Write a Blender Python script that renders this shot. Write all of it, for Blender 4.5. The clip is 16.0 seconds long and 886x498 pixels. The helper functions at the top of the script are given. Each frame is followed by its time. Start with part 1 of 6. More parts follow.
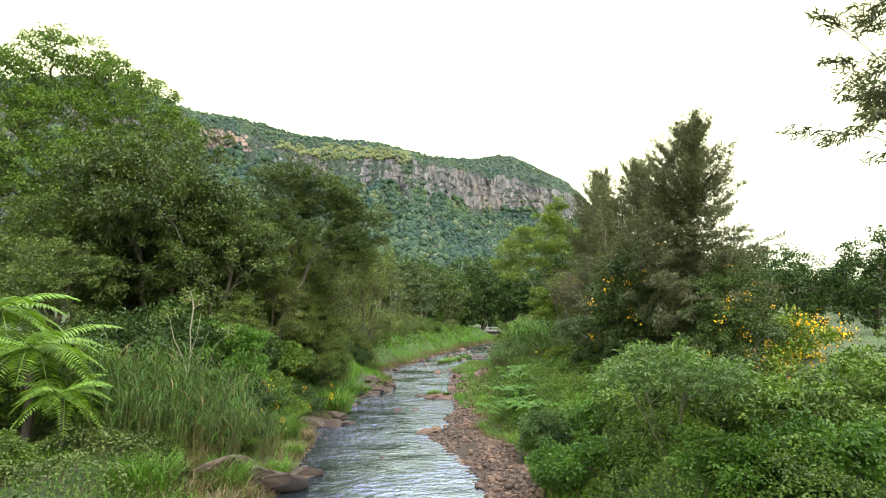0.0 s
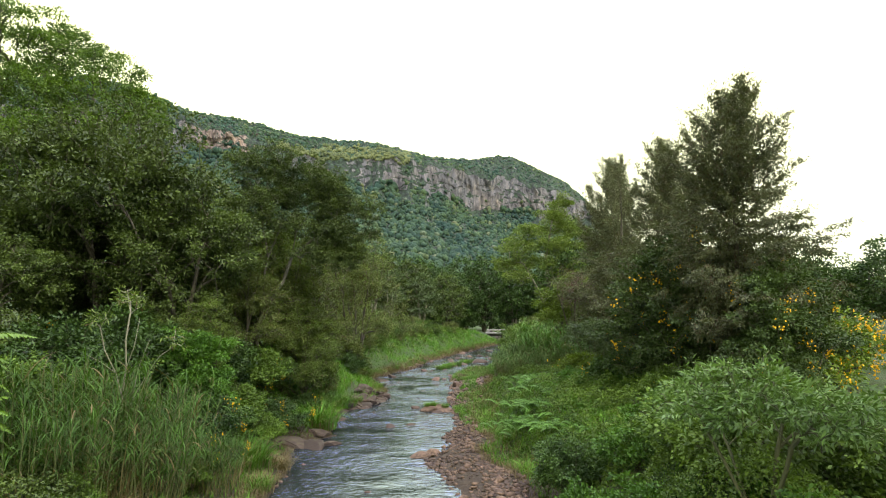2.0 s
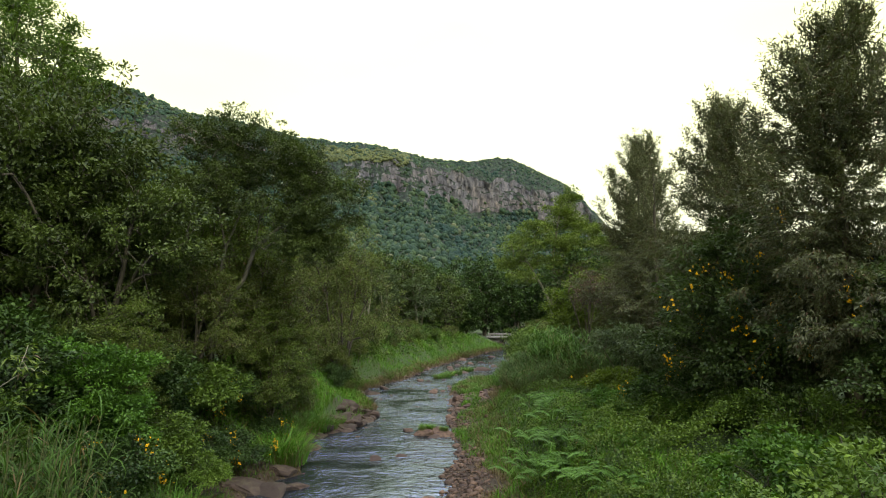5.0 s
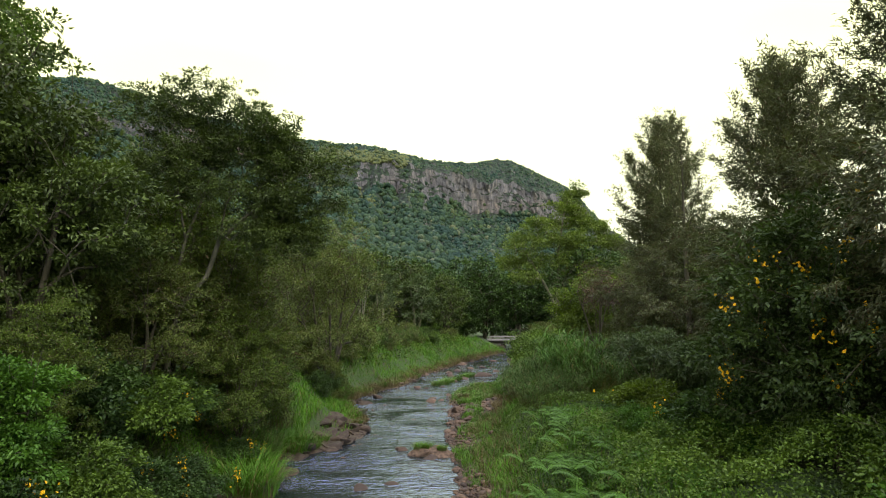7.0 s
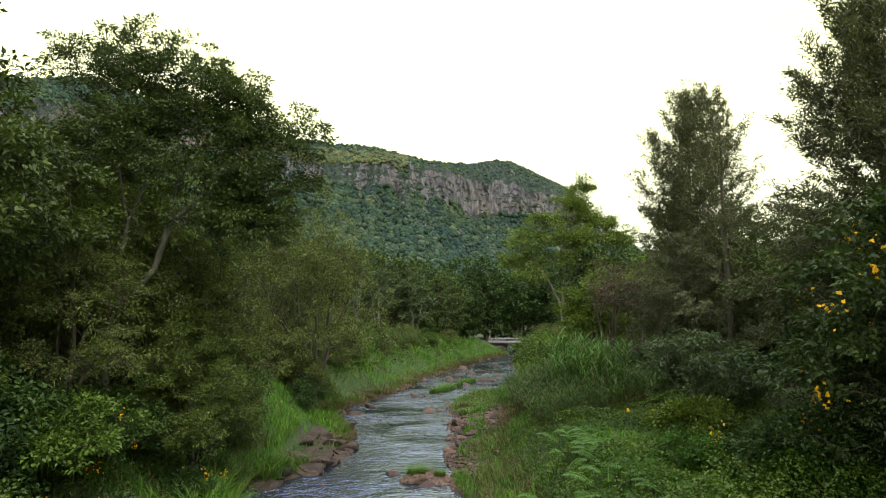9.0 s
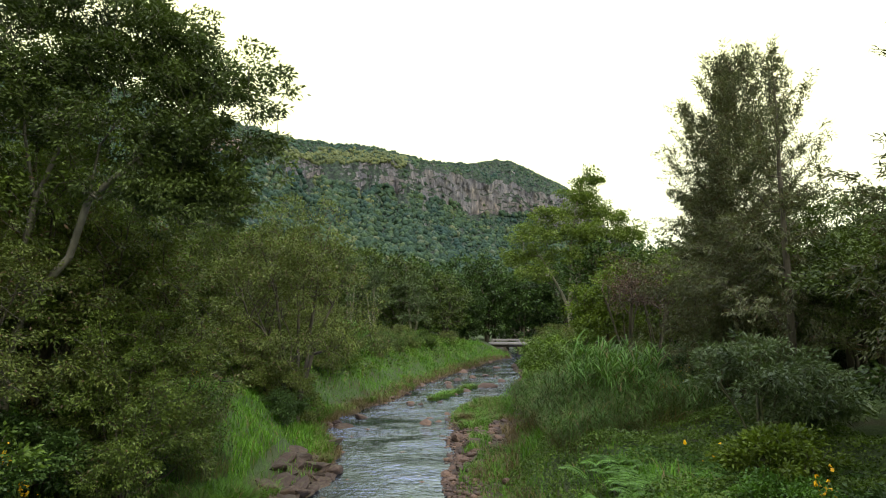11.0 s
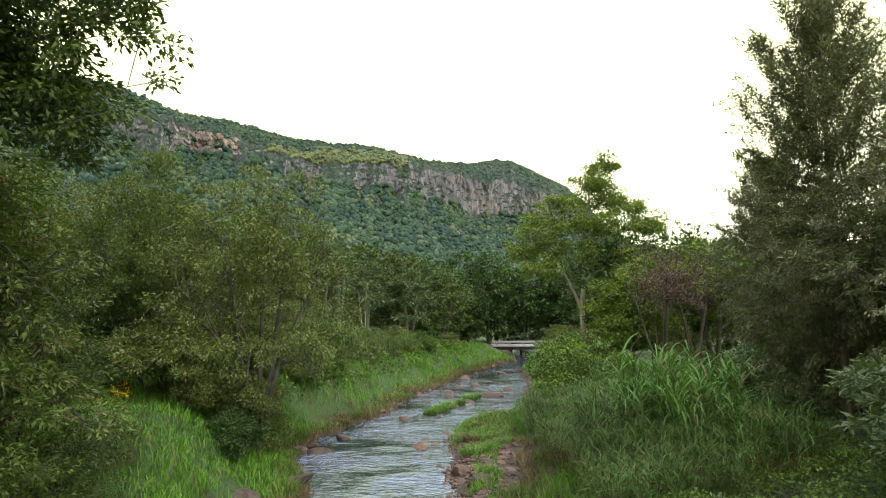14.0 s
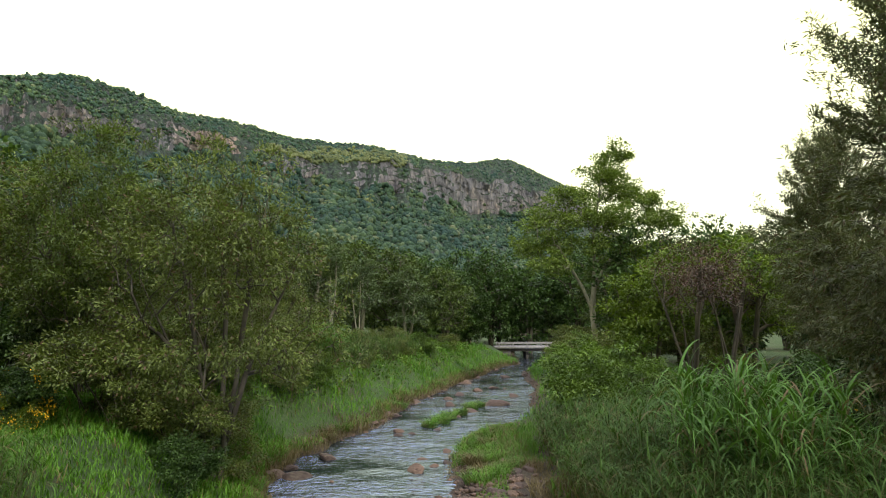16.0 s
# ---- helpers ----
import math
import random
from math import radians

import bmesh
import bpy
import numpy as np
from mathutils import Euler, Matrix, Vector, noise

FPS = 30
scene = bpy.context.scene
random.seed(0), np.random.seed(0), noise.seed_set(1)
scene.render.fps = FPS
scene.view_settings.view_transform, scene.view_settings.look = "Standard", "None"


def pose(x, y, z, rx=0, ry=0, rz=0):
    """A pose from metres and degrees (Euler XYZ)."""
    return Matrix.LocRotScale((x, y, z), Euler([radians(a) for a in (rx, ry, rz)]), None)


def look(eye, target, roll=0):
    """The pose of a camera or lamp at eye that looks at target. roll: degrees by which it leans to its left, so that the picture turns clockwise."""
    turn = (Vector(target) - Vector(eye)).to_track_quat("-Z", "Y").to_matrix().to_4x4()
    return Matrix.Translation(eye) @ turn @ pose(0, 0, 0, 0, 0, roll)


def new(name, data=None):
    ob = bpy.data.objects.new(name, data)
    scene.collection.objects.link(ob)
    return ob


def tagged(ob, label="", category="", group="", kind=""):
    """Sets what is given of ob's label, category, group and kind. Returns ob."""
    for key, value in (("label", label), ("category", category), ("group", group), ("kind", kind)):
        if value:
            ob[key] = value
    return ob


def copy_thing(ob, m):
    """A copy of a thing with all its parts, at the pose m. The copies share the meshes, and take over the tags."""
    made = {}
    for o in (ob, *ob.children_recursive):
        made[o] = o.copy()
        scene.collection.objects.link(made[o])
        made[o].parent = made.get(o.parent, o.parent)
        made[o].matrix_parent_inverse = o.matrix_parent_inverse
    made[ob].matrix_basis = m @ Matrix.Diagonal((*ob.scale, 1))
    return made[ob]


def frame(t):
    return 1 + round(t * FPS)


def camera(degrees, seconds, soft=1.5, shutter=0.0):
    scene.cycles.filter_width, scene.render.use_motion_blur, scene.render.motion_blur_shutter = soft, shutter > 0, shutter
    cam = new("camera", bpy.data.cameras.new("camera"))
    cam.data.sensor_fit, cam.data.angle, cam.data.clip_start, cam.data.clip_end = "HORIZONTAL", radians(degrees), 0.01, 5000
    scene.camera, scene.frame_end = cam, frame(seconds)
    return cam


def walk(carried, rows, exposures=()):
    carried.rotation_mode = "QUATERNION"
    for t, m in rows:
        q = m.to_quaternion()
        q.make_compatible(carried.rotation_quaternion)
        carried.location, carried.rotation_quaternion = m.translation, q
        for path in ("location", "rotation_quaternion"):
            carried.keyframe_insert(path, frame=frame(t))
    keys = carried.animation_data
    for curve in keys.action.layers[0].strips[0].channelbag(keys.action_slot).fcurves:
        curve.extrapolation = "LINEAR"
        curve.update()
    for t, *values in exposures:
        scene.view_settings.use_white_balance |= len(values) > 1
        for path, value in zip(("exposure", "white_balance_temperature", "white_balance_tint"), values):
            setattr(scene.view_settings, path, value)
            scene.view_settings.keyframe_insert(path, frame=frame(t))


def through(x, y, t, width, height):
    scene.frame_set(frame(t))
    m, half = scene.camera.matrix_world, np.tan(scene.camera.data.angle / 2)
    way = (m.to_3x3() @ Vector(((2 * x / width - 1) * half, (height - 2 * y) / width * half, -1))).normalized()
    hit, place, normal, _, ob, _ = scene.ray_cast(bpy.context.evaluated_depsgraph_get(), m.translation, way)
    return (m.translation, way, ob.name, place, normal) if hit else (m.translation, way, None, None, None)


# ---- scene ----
cam = camera(73.8, 16.0, soft=1.1)
METRES, EYE, TILT, LEAN, TURN = 33.0, 6.0, 6.0, 0.0, 0.0
ROWS = [
    (0.0, 0.0, 0.0, 0.0, 0.0, 0.0, 0.0),
    (0.5, 0.0002, 0.0308, -0.0023, -0.03, -0.0, 0.01),
    (1.0, 0.0007, 0.0642, -0.0049, -0.03, 0.01, 0.03),
    (1.5, 0.0013, 0.0972, -0.0079, -0.04, 0.07, 0.05),
    (2.0, 0.0016, 0.1276, -0.0107, -0.05, 0.12, 0.06),
    (2.5, 0.0019, 0.1603, -0.0137, -0.06, 0.17, 0.07),
    (3.0, 0.0021, 0.1903, -0.0167, -0.07, 0.22, 0.08),
    (3.5, 0.002, 0.2227, -0.0199, -0.1, 0.27, 0.09),
    (4.0, 0.0022, 0.2548, -0.0228, -0.12, 0.3, 0.1),
    (6.5, 0.0046, 0.4025, -0.0372, -0.2, 0.53, 0.08),
    (7.0, 0.0049, 0.4338, -0.0406, -0.22, 0.57, 0.09),
    (7.5, 0.0056, 0.4628, -0.0438, -0.22, 0.6, 0.11),
    (8.0, 0.006, 0.4942, -0.0468, -0.24, 0.63, 0.12),
    (8.5, 0.0066, 0.5233, -0.0497, -0.25, 0.65, 0.12),
    (9.0, 0.0071, 0.5548, -0.0528, -0.25, 0.68, 0.12),
    (11.5, 0.0106, 0.7096, -0.0674, -0.27, 0.71, 0.16),
    (12.0, 0.0112, 0.7397, -0.0704, -0.27, 0.72, 0.16),
    (12.5, 0.0118, 0.7723, -0.0738, -0.27, 0.73, 0.18),
    (13.0, 0.0124, 0.805, -0.0771, -0.27, 0.74, 0.21),
    (13.5, 0.0129, 0.8353, -0.0804, -0.26, 0.75, 0.23),
    (14.0, 0.0134, 0.868, -0.0836, -0.26, 0.76, 0.22),
    (14.5, 0.0142, 0.9008, -0.0871, -0.25, 0.78, 0.25),
    (15.0, 0.0146, 0.9306, -0.0901, -0.25, 0.79, 0.23),
    (15.5, 0.0146, 0.9624, -0.0927, -0.25, 0.78, 0.25),
    (16.0, 0.0152, 0.9952, -0.0958, -0.24, 0.77, 0.28),
]
walk(cam, [(t, pose(0, 0, EYE, TILT, LEAN, TURN) @ pose(METRES * x, METRES * y, METRES * z, 90 + pitch, roll, yaw)) for t, x, y, z, yaw, pitch, roll in ROWS],
     exposures=[(0.0, 0.80), (0.5, 0.55), (1.0, 0.48), (1.5, 0.45), (2.0, 0.35), (2.5, 0.20), (3.0, 0.00), (3.5, -0.18), (4.0, -0.25), (9.0, -0.20), (12.0, -0.05), (14.0, 0.20), (15.0, 0.22), (16.0, -0.12)])

# ---- sky and light ----
world = bpy.data.worlds.new("overcast_sky")
scene.world = world
world.use_nodes = True
SUN_EL, SUN_AZ = 52.0, 150.0          # degrees; azimuth clockwise from +y (ahead)


def sky_nodes():
    nt = world.node_tree
    nt.nodes.clear()
    out = nt.nodes.new("ShaderNodeOutputWorld")
    bg = nt.nodes.new("ShaderNodeBackground")
    sky = nt.nodes.new("ShaderNodeTexSky")
    sky.sky_type = "NISHITA"
    sky.sun_disc = False
    sky.sun_elevation = radians(SUN_EL)
    sky.sun_rotation = radians(SUN_AZ)
    dim = nt.nodes.new("ShaderNodeVectorMath")
    dim.operation = "SCALE"
    dim.inputs["Scale"].default_value = 0.13
    co = nt.nodes.new("ShaderNodeTexCoord")
    mp = nt.nodes.new("ShaderNodeMapping")
    mp.inputs["Scale"].default_value = (1.0, 1.0, 2.6)
    cl = nt.nodes.new("ShaderNodeTexNoise")
    cl.inputs["Scale"].default_value = 2.1
    cl.inputs["Detail"].default_value = 5.0
    cl.inputs["Roughness"].default_value = 0.45
    ramp = nt.nodes.new("ShaderNodeMapRange")          # thicker and thinner cloud
    ramp.inputs["From Min"].default_value, ramp.inputs["From Max"].default_value = 0.30, 0.50
    ramp.inputs["To Min"].default_value, ramp.inputs["To Max"].default_value = 0.90, 1.0
    sep = nt.nodes.new("ShaderNodeSeparateXYZ")
    warm = nt.nodes.new("ShaderNodeMapRange")          # brighter overhead than at the horizon
    warm.inputs["From Min"].default_value, warm.inputs["From Max"].default_value = 0.10, 0.66
    warm.inputs["To Min"].default_value, warm.inputs["To Max"].default_value = 1.75, 2.50
    cool = nt.nodes.new("ShaderNodeMapRange")          # the thin cloud overhead lets the blue through
    cool.inputs["From Min"].default_value, cool.inputs["From Max"].default_value = 0.46, 0.80
    cool.inputs["To Min"].default_value, cool.inputs["To Max"].default_value = 1.27, 3.40
    rgb = nt.nodes.new("ShaderNodeCombineXYZ")
    lum = nt.nodes.new("ShaderNodeVectorMath")
    lum.operation = "SCALE"
    mix = nt.nodes.new("ShaderNodeMix")
    mix.data_type = "RGBA"
    mix.inputs["Factor"].default_value = 0.94
    nt.links.new(sky.outputs[0], dim.inputs[0])
    nt.links.new(co.outputs["Generated"], mp.inputs[0])
    nt.links.new(mp.outputs[0], cl.inputs["Vector"])
    nt.links.new(cl.outputs["Fac"], ramp.inputs[0])
    nt.links.new(co.outputs["Generated"], sep.inputs[0])
    nt.links.new(sep.outputs["Z"], warm.inputs[0])
    nt.links.new(sep.outputs["Z"], cool.inputs[0])
    nt.links.new(warm.outputs[0], rgb.inputs[0])
    nt.links.new(warm.outputs[0], rgb.inputs[1])
    nt.links.new(cool.outputs[0], rgb.inputs[2])
    nt.links.new(rgb.outputs[0], lum.inputs[0])
    nt.links.new(ramp.outputs[0], lum.inputs["Scale"])
    nt.links.new(dim.outputs[0], mix.inputs["A"])
    nt.links.new(lum.outputs[0], mix.inputs["B"])
    nt.links.new(mix.outputs["Result"], bg.inputs["Color"])
    bg.inputs["Strength"].default_value = 1.0
    nt.links.new(bg.outputs[0], out.inputs[0])


sky_nodes()
sun = new("sun", bpy.data.lights.new("sun", "SUN"))
sun.data.energy = 3.0
sun.data.angle = radians(12)
sun.data.color = (1.0, 0.95, 0.86)
_a, _e = radians(SUN_AZ), radians(SUN_EL)
sun.matrix_world = look((80 * math.sin(_a) * math.cos(_e), 80 * math.cos(_a) * math.cos(_e), 80 * math.sin(_e)), (0, 0, 0))


# ---- materials ----
def mat_base(name):
    m = bpy.data.materials.new(name)
    m.use_nodes = True
    nt = m.node_tree
    return m, nt, nt.nodes["Principled BSDF"], nt.nodes["Material Output"]


def node(nt, kind, **inputs):
    n = nt.nodes.new(kind)
    for k, v in inputs.items():
        n.inputs[k.replace("_", " ")].default_value = v
    return n


def ramp_node(nt, stops):
    r = nt.nodes.new("ShaderNodeValToRGB")
    el = r.color_ramp.elements
    while len(el) < len(stops):
        el.new(0.5)
    for e, (p, c) in zip(el, stops):
        e.position, e.color = p, (*c, 1)
    return r


def mix_col(nt, a, b, fac, mode="MIX"):
    n = nt.nodes.new("ShaderNodeMix")
    n.data_type, n.blend_type = "RGBA", mode
    for sock, v in ((n.inputs["A"], a), (n.inputs["B"], b), (n.inputs["Factor"], fac)):
        if hasattr(v, "is_output"):
            nt.links.new(v, sock)
        elif isinstance(v, tuple):
            sock.default_value = (*v, 1)
        else:
            sock.default_value = v
    return n.outputs["Result"]


def leaf_mat(name, young, old, through=0.2, rough=0.5, patch=0.8, dead=None, dead_share=0.035):
    """Leaves: each one has its own tint, and whole sprays drift between the young and the old colour."""
    m, nt, bsdf, out = mat_base(name)
    geo = nt.nodes.new("ShaderNodeNewGeometry")
    co = nt.nodes.new("ShaderNodeTexCoord")
    info = nt.nodes.new("ShaderNodeObjectInfo")
    big = node(nt, "ShaderNodeTexNoise", Scale=patch, Detail=3.0, Roughness=0.6)
    nt.links.new(co.outputs["Object"], big.inputs["Vector"])
    add = nt.nodes.new("ShaderNodeMath")
    add.operation = "MULTIPLY_ADD"
    nt.links.new(geo.outputs["Random Per Island"], add.inputs[0])
    add.inputs[1].default_value = 0.26
    nt.links.new(big.outputs["Fac"], add.inputs[2])
    r = ramp_node(nt, [(0.40, old), (0.84, young)])
    nt.links.new(add.outputs[0], r.inputs[0])
    col = r.outputs[0]
    if dead:
        cut = nt.nodes.new("ShaderNodeMath")
        cut.operation = "LESS_THAN"
        cut.inputs[1].default_value = dead_share
        nt.links.new(geo.outputs["Random Per Island"], cut.inputs[0])
        col = mix_col(nt, col, dead, cut.outputs[0])
    hsv = node(nt, "ShaderNodeHueSaturation", Saturation=1.0)
    val = nt.nodes.new("ShaderNodeMapRange")
    val.inputs["To Min"].default_value, val.inputs["To Max"].default_value = 0.8, 1.22
    nt.links.new(info.outputs["Random"], val.inputs[0])
    nt.links.new(val.outputs[0], hsv.inputs["Value"])
    nt.links.new(col, hsv.inputs["Color"])
    nt.links.new(hsv.outputs[0], bsdf.inputs["Base Color"])
    bsdf.inputs["Roughness"].default_value = rough
    bsdf.inputs["Specular IOR Level"].default_value = 0.22
    tr = nt.nodes.new("ShaderNodeBsdfTranslucent")
    nt.links.new(mix_col(nt, hsv.outputs[0], (0.9, 1.0, 0.25), 1.0, "MULTIPLY"), tr.inputs["Color"])
    mx = nt.nodes.new("ShaderNodeMixShader")
    mx.inputs[0].default_value = through
    nt.links.new(bsdf.outputs[0], mx.inputs[1])
    nt.links.new(tr.outputs[0], mx.inputs[2])
    nt.links.new(mx.outputs[0], out.inputs["Surface"])
    return m


def bark_mat(name, dark, light, scale=4.0, bump=0.5):
    m, nt, bsdf, out = mat_base(name)
    co = nt.nodes.new("ShaderNodeTexCoord")
    mp = nt.nodes.new("ShaderNodeMapping")
    mp.inputs["Scale"].default_value = (1, 1, 0.25)
    nt.links.new(co.outputs["Object"], mp.inputs[0])
    n1 = node(nt, "ShaderNodeTexNoise", Scale=scale, Detail=6.0, Roughness=0.65)
    n2 = node(nt, "ShaderNodeTexNoise", Scale=0.9, Detail=3.0)
    nt.links.new(mp.outputs[0], n1.inputs["Vector"])
    nt.links.new(co.outputs["Object"], n2.inputs["Vector"])
    r = ramp_node(nt, [(0.35, dark), (0.68, light)])
    nt.links.new(n1.outputs["Fac"], r.inputs[0])
    col = mix_col(nt, r.outputs[0], (0.75, 0.85, 0.62), n2.outputs["Fac"], "MULTIPLY")
    nt.links.new(col, bsdf.inputs["Base Color"])
    bsdf.inputs["Roughness"].default_value = 0.9
    b = node(nt, "ShaderNodeBump", Strength=bump, Distance=0.03)
    nt.links.new(n1.outputs["Fac"], b.inputs["Height"])
    nt.links.new(b.outputs[0], bsdf.inputs["Normal"])
    return m


def rock_mat(name, dark, light, tint, scale=2.2, moss=0.0):
    m, nt, bsdf, out = mat_base(name)
    co = nt.nodes.new("ShaderNodeTexCoord")
    info = nt.nodes.new("ShaderNodeObjectInfo")
    geo = nt.nodes.new("ShaderNodeNewGeometry")
    n1 = node(nt, "ShaderNodeTexNoise", Scale=scale, Detail=8.0, Roughness=0.65)
    n2 = node(nt, "ShaderNodeTexNoise", Scale=scale * 9, Detail=4.0, Roughness=0.7)
    for n in (n1, n2):
        nt.links.new(co.outputs["Object"], n.inputs["Vector"])
    r = ramp_node(nt, [(0.32, dark), (0.7, light)])
    nt.links.new(n1.outputs["Fac"], r.inputs[0])
    rnd = nt.nodes.new("ShaderNodeMath")
    rnd.operation = "FRACT"
    sm = nt.nodes.new("ShaderNodeMath")
    sm.operation = "ADD"
    nt.links.new(info.outputs["Random"], sm.inputs[0])
    nt.links.new(geo.outputs["Random Per Island"], sm.inputs[1])
    nt.links.new(sm.outputs[0], rnd.inputs[0])
    col = mix_col(nt, r.outputs[0], tint, rnd.outputs[0])
    col = mix_col(nt, col, n2.outputs["Color"], 0.18, "OVERLAY")
    if moss:
        nz = nt.nodes.new("ShaderNodeSeparateXYZ")
        nt.links.new(geo.outputs["Normal"], nz.inputs[0])
        mm = nt.nodes.new("ShaderNodeMath")
        mm.operation = "MULTIPLY"
        nt.links.new(nz.outputs["Z"], mm.inputs[0])
        nt.links.new(n1.outputs["Fac"], mm.inputs[1])
        mr = ramp_node(nt, [(0.42, (0, 0, 0)), (0.58, (moss, moss, moss))])
        nt.links.new(mm.outputs[0], mr.inputs[0])
        col = mix_col(nt, col, (0.07, 0.09, 0.025), mr.outputs[0])
    nt.links.new(col, bsdf.inputs["Base Color"])
    bsdf.inputs["Roughness"].default_value = 0.8
    bsdf.inputs["Specular IOR Level"].default_value = 0.2
    b = node(nt, "ShaderNodeBump", Strength=0.6, Distance=0.05)
    nt.links.new(n1.outputs["Fac"], b.inputs["Height"])
    nt.links.new(b.outputs[0], bsdf.inputs["Normal"])
    return m


def ground_mat():
    m, nt, bsdf, out = mat_base("bank_soil_and_litter")
    co = nt.nodes.new("ShaderNodeTexCoord")
    n1 = node(nt, "ShaderNodeTexNoise", Scale=0.35, Detail=5.0, Roughness=0.6)
    n2 = node(nt, "ShaderNodeTexNoise", Scale=5.0, Detail=6.0, Roughness=0.7)
    n3 = node(nt, "ShaderNodeTexNoise", Scale=0.02, Detail=6.0, Roughness=0.6)
    for n in (n1, n2, n3):
        nt.links.new(co.outputs["Object"], n.inputs["Vector"])
    soil = ramp_node(nt, [(0.3, (0.018, 0.012, 0.008)), (0.7, (0.058, 0.038, 0.023))])
    nt.links.new(n2.outputs["Fac"], soil.inputs[0])
    grass = ramp_node(nt, [(0.3, (0.016, 0.038, 0.007)), (0.7, (0.042, 0.078, 0.014))])
    nt.links.new(n2.outputs["Fac"], grass.inputs[0])
    cover = ramp_node(nt, [(0.30, (0, 0, 0)), (0.48, (1, 1, 1))])
    nt.links.new(n1.outputs["Fac"], cover.inputs[0])
    sep = nt.nodes.new("ShaderNodeSeparateXYZ")
    nt.links.new(co.outputs["Object"], sep.inputs[0])
    up = nt.nodes.new("ShaderNodeMapRange")
    up.inputs["From Min"].default_value, up.inputs["From Max"].default_value = 0.25, 0.8
    nt.links.new(sep.outputs["Z"], up.inputs[0])
    mul = nt.nodes.new("ShaderNodeMath")
    mul.operation = "MULTIPLY"
    nt.links.new(cover.outputs[0], mul.inputs[0])
    nt.links.new(up.outputs[0], mul.inputs[1])
    col = mix_col(nt, soil.outputs[0], grass.outputs[0], mul.outputs[0])
    field = ramp_node(nt, [(0.35, (0.7, 0.75, 0.6)), (0.65, (1.15, 1.1, 0.9))])
    nt.links.new(n3.outputs["Fac"], field.inputs[0])
    col = mix_col(nt, col, field.outputs[0], 1.0, "MULTIPLY")
    nt.links.new(col, bsdf.inputs["Base Color"])
    bsdf.inputs["Roughness"].default_value = 0.95
    b = node(nt, "ShaderNodeBump", Strength=0.8, Distance=0.12)
    nt.links.new(n2.outputs["Fac"], b.inputs["Height"])
    nt.links.new(b.outputs[0], bsdf.inputs["Normal"])
    return m


def water_mat():
    """Clear brown water under three sizes of ripple; calmer and livelier stretches."""
    m, nt, bsdf, out = mat_base("creek_water")
    co = nt.nodes.new("ShaderNodeTexCoord")
    mp = nt.nodes.new("ShaderNodeMapping")
    mp.inputs["Scale"].default_value = (0.75, 1.1, 1.0)
    nt.links.new(co.outputs["Object"], mp.inputs[0])
    calm = node(nt, "ShaderNodeTexNoise", Scale=0.30, Detail=4.0, Roughness=0.6, Distortion=0.5)
    nt.links.new(mp.outputs[0], calm.inputs["Vector"])
    depth = ramp_node(nt, [(0.35, (0.010, 0.014, 0.015)), (0.65, (0.032, 0.037, 0.038))])
    nt.links.new(calm.outputs["Fac"], depth.inputs[0])
    crest = node(nt, "ShaderNodeTexNoise", Scale=5.0, Detail=6.0, Roughness=0.75, Distortion=1.2)
    nt.links.new(mp.outputs[0], crest.inputs["Vector"])
    fm = nt.nodes.new("ShaderNodeMath")
    fm.operation = "MULTIPLY"
    nt.links.new(crest.outputs["Fac"], fm.inputs[0])
    nt.links.new(calm.outputs["Fac"], fm.inputs[1])
    fr = ramp_node(nt, [(0.37, (0, 0, 0)), (0.44, (0.8, 0.8, 0.8))])
    nt.links.new(fm.outputs[0], fr.inputs[0])
    nt.links.new(mix_col(nt, depth.outputs[0], (0.45, 0.48, 0.50), fr.outputs[0]), bsdf.inputs["Base Color"])
    bsdf.inputs["Roughness"].default_value = 0.03
    # bluer, brighter sky sheen put into the surface through a raised IOR and tint
    bsdf.inputs["IOR"].default_value = 4.4
    bsdf.inputs["Specular Tint"].default_value = (0.61, 0.72, 1.0, 1)
    st = nt.nodes.new("ShaderNodeMapRange")
    st.inputs["From Min"].default_value, st.inputs["From Max"].default_value = 0.36, 0.60
    st.inputs["To Min"].default_value, st.inputs["To Max"].default_value = 0.22, 0.9
    nt.links.new(calm.outputs["Fac"], st.inputs[0])
    last = None
    for scale, dist, detail in ((0.9, 0.10, 2.0), (2.8, 0.105, 4.0), (8.0, 0.035, 2.0)):
        n = node(nt, "ShaderNodeTexNoise", Scale=scale, Detail=detail, Roughness=0.55, Distortion=0.5)
        nt.links.new(mp.outputs[0], n.inputs["Vector"])
        b = node(nt, "ShaderNodeBump", Distance=dist)
        nt.links.new(st.outputs[0], b.inputs["Strength"])
        nt.links.new(n.outputs["Fac"], b.inputs["Height"])
        if last:
            nt.links.new(last.outputs[0], b.inputs["Normal"])
        last = b
    nt.links.new(last.outputs[0], bsdf.inputs["Normal"])
    return m


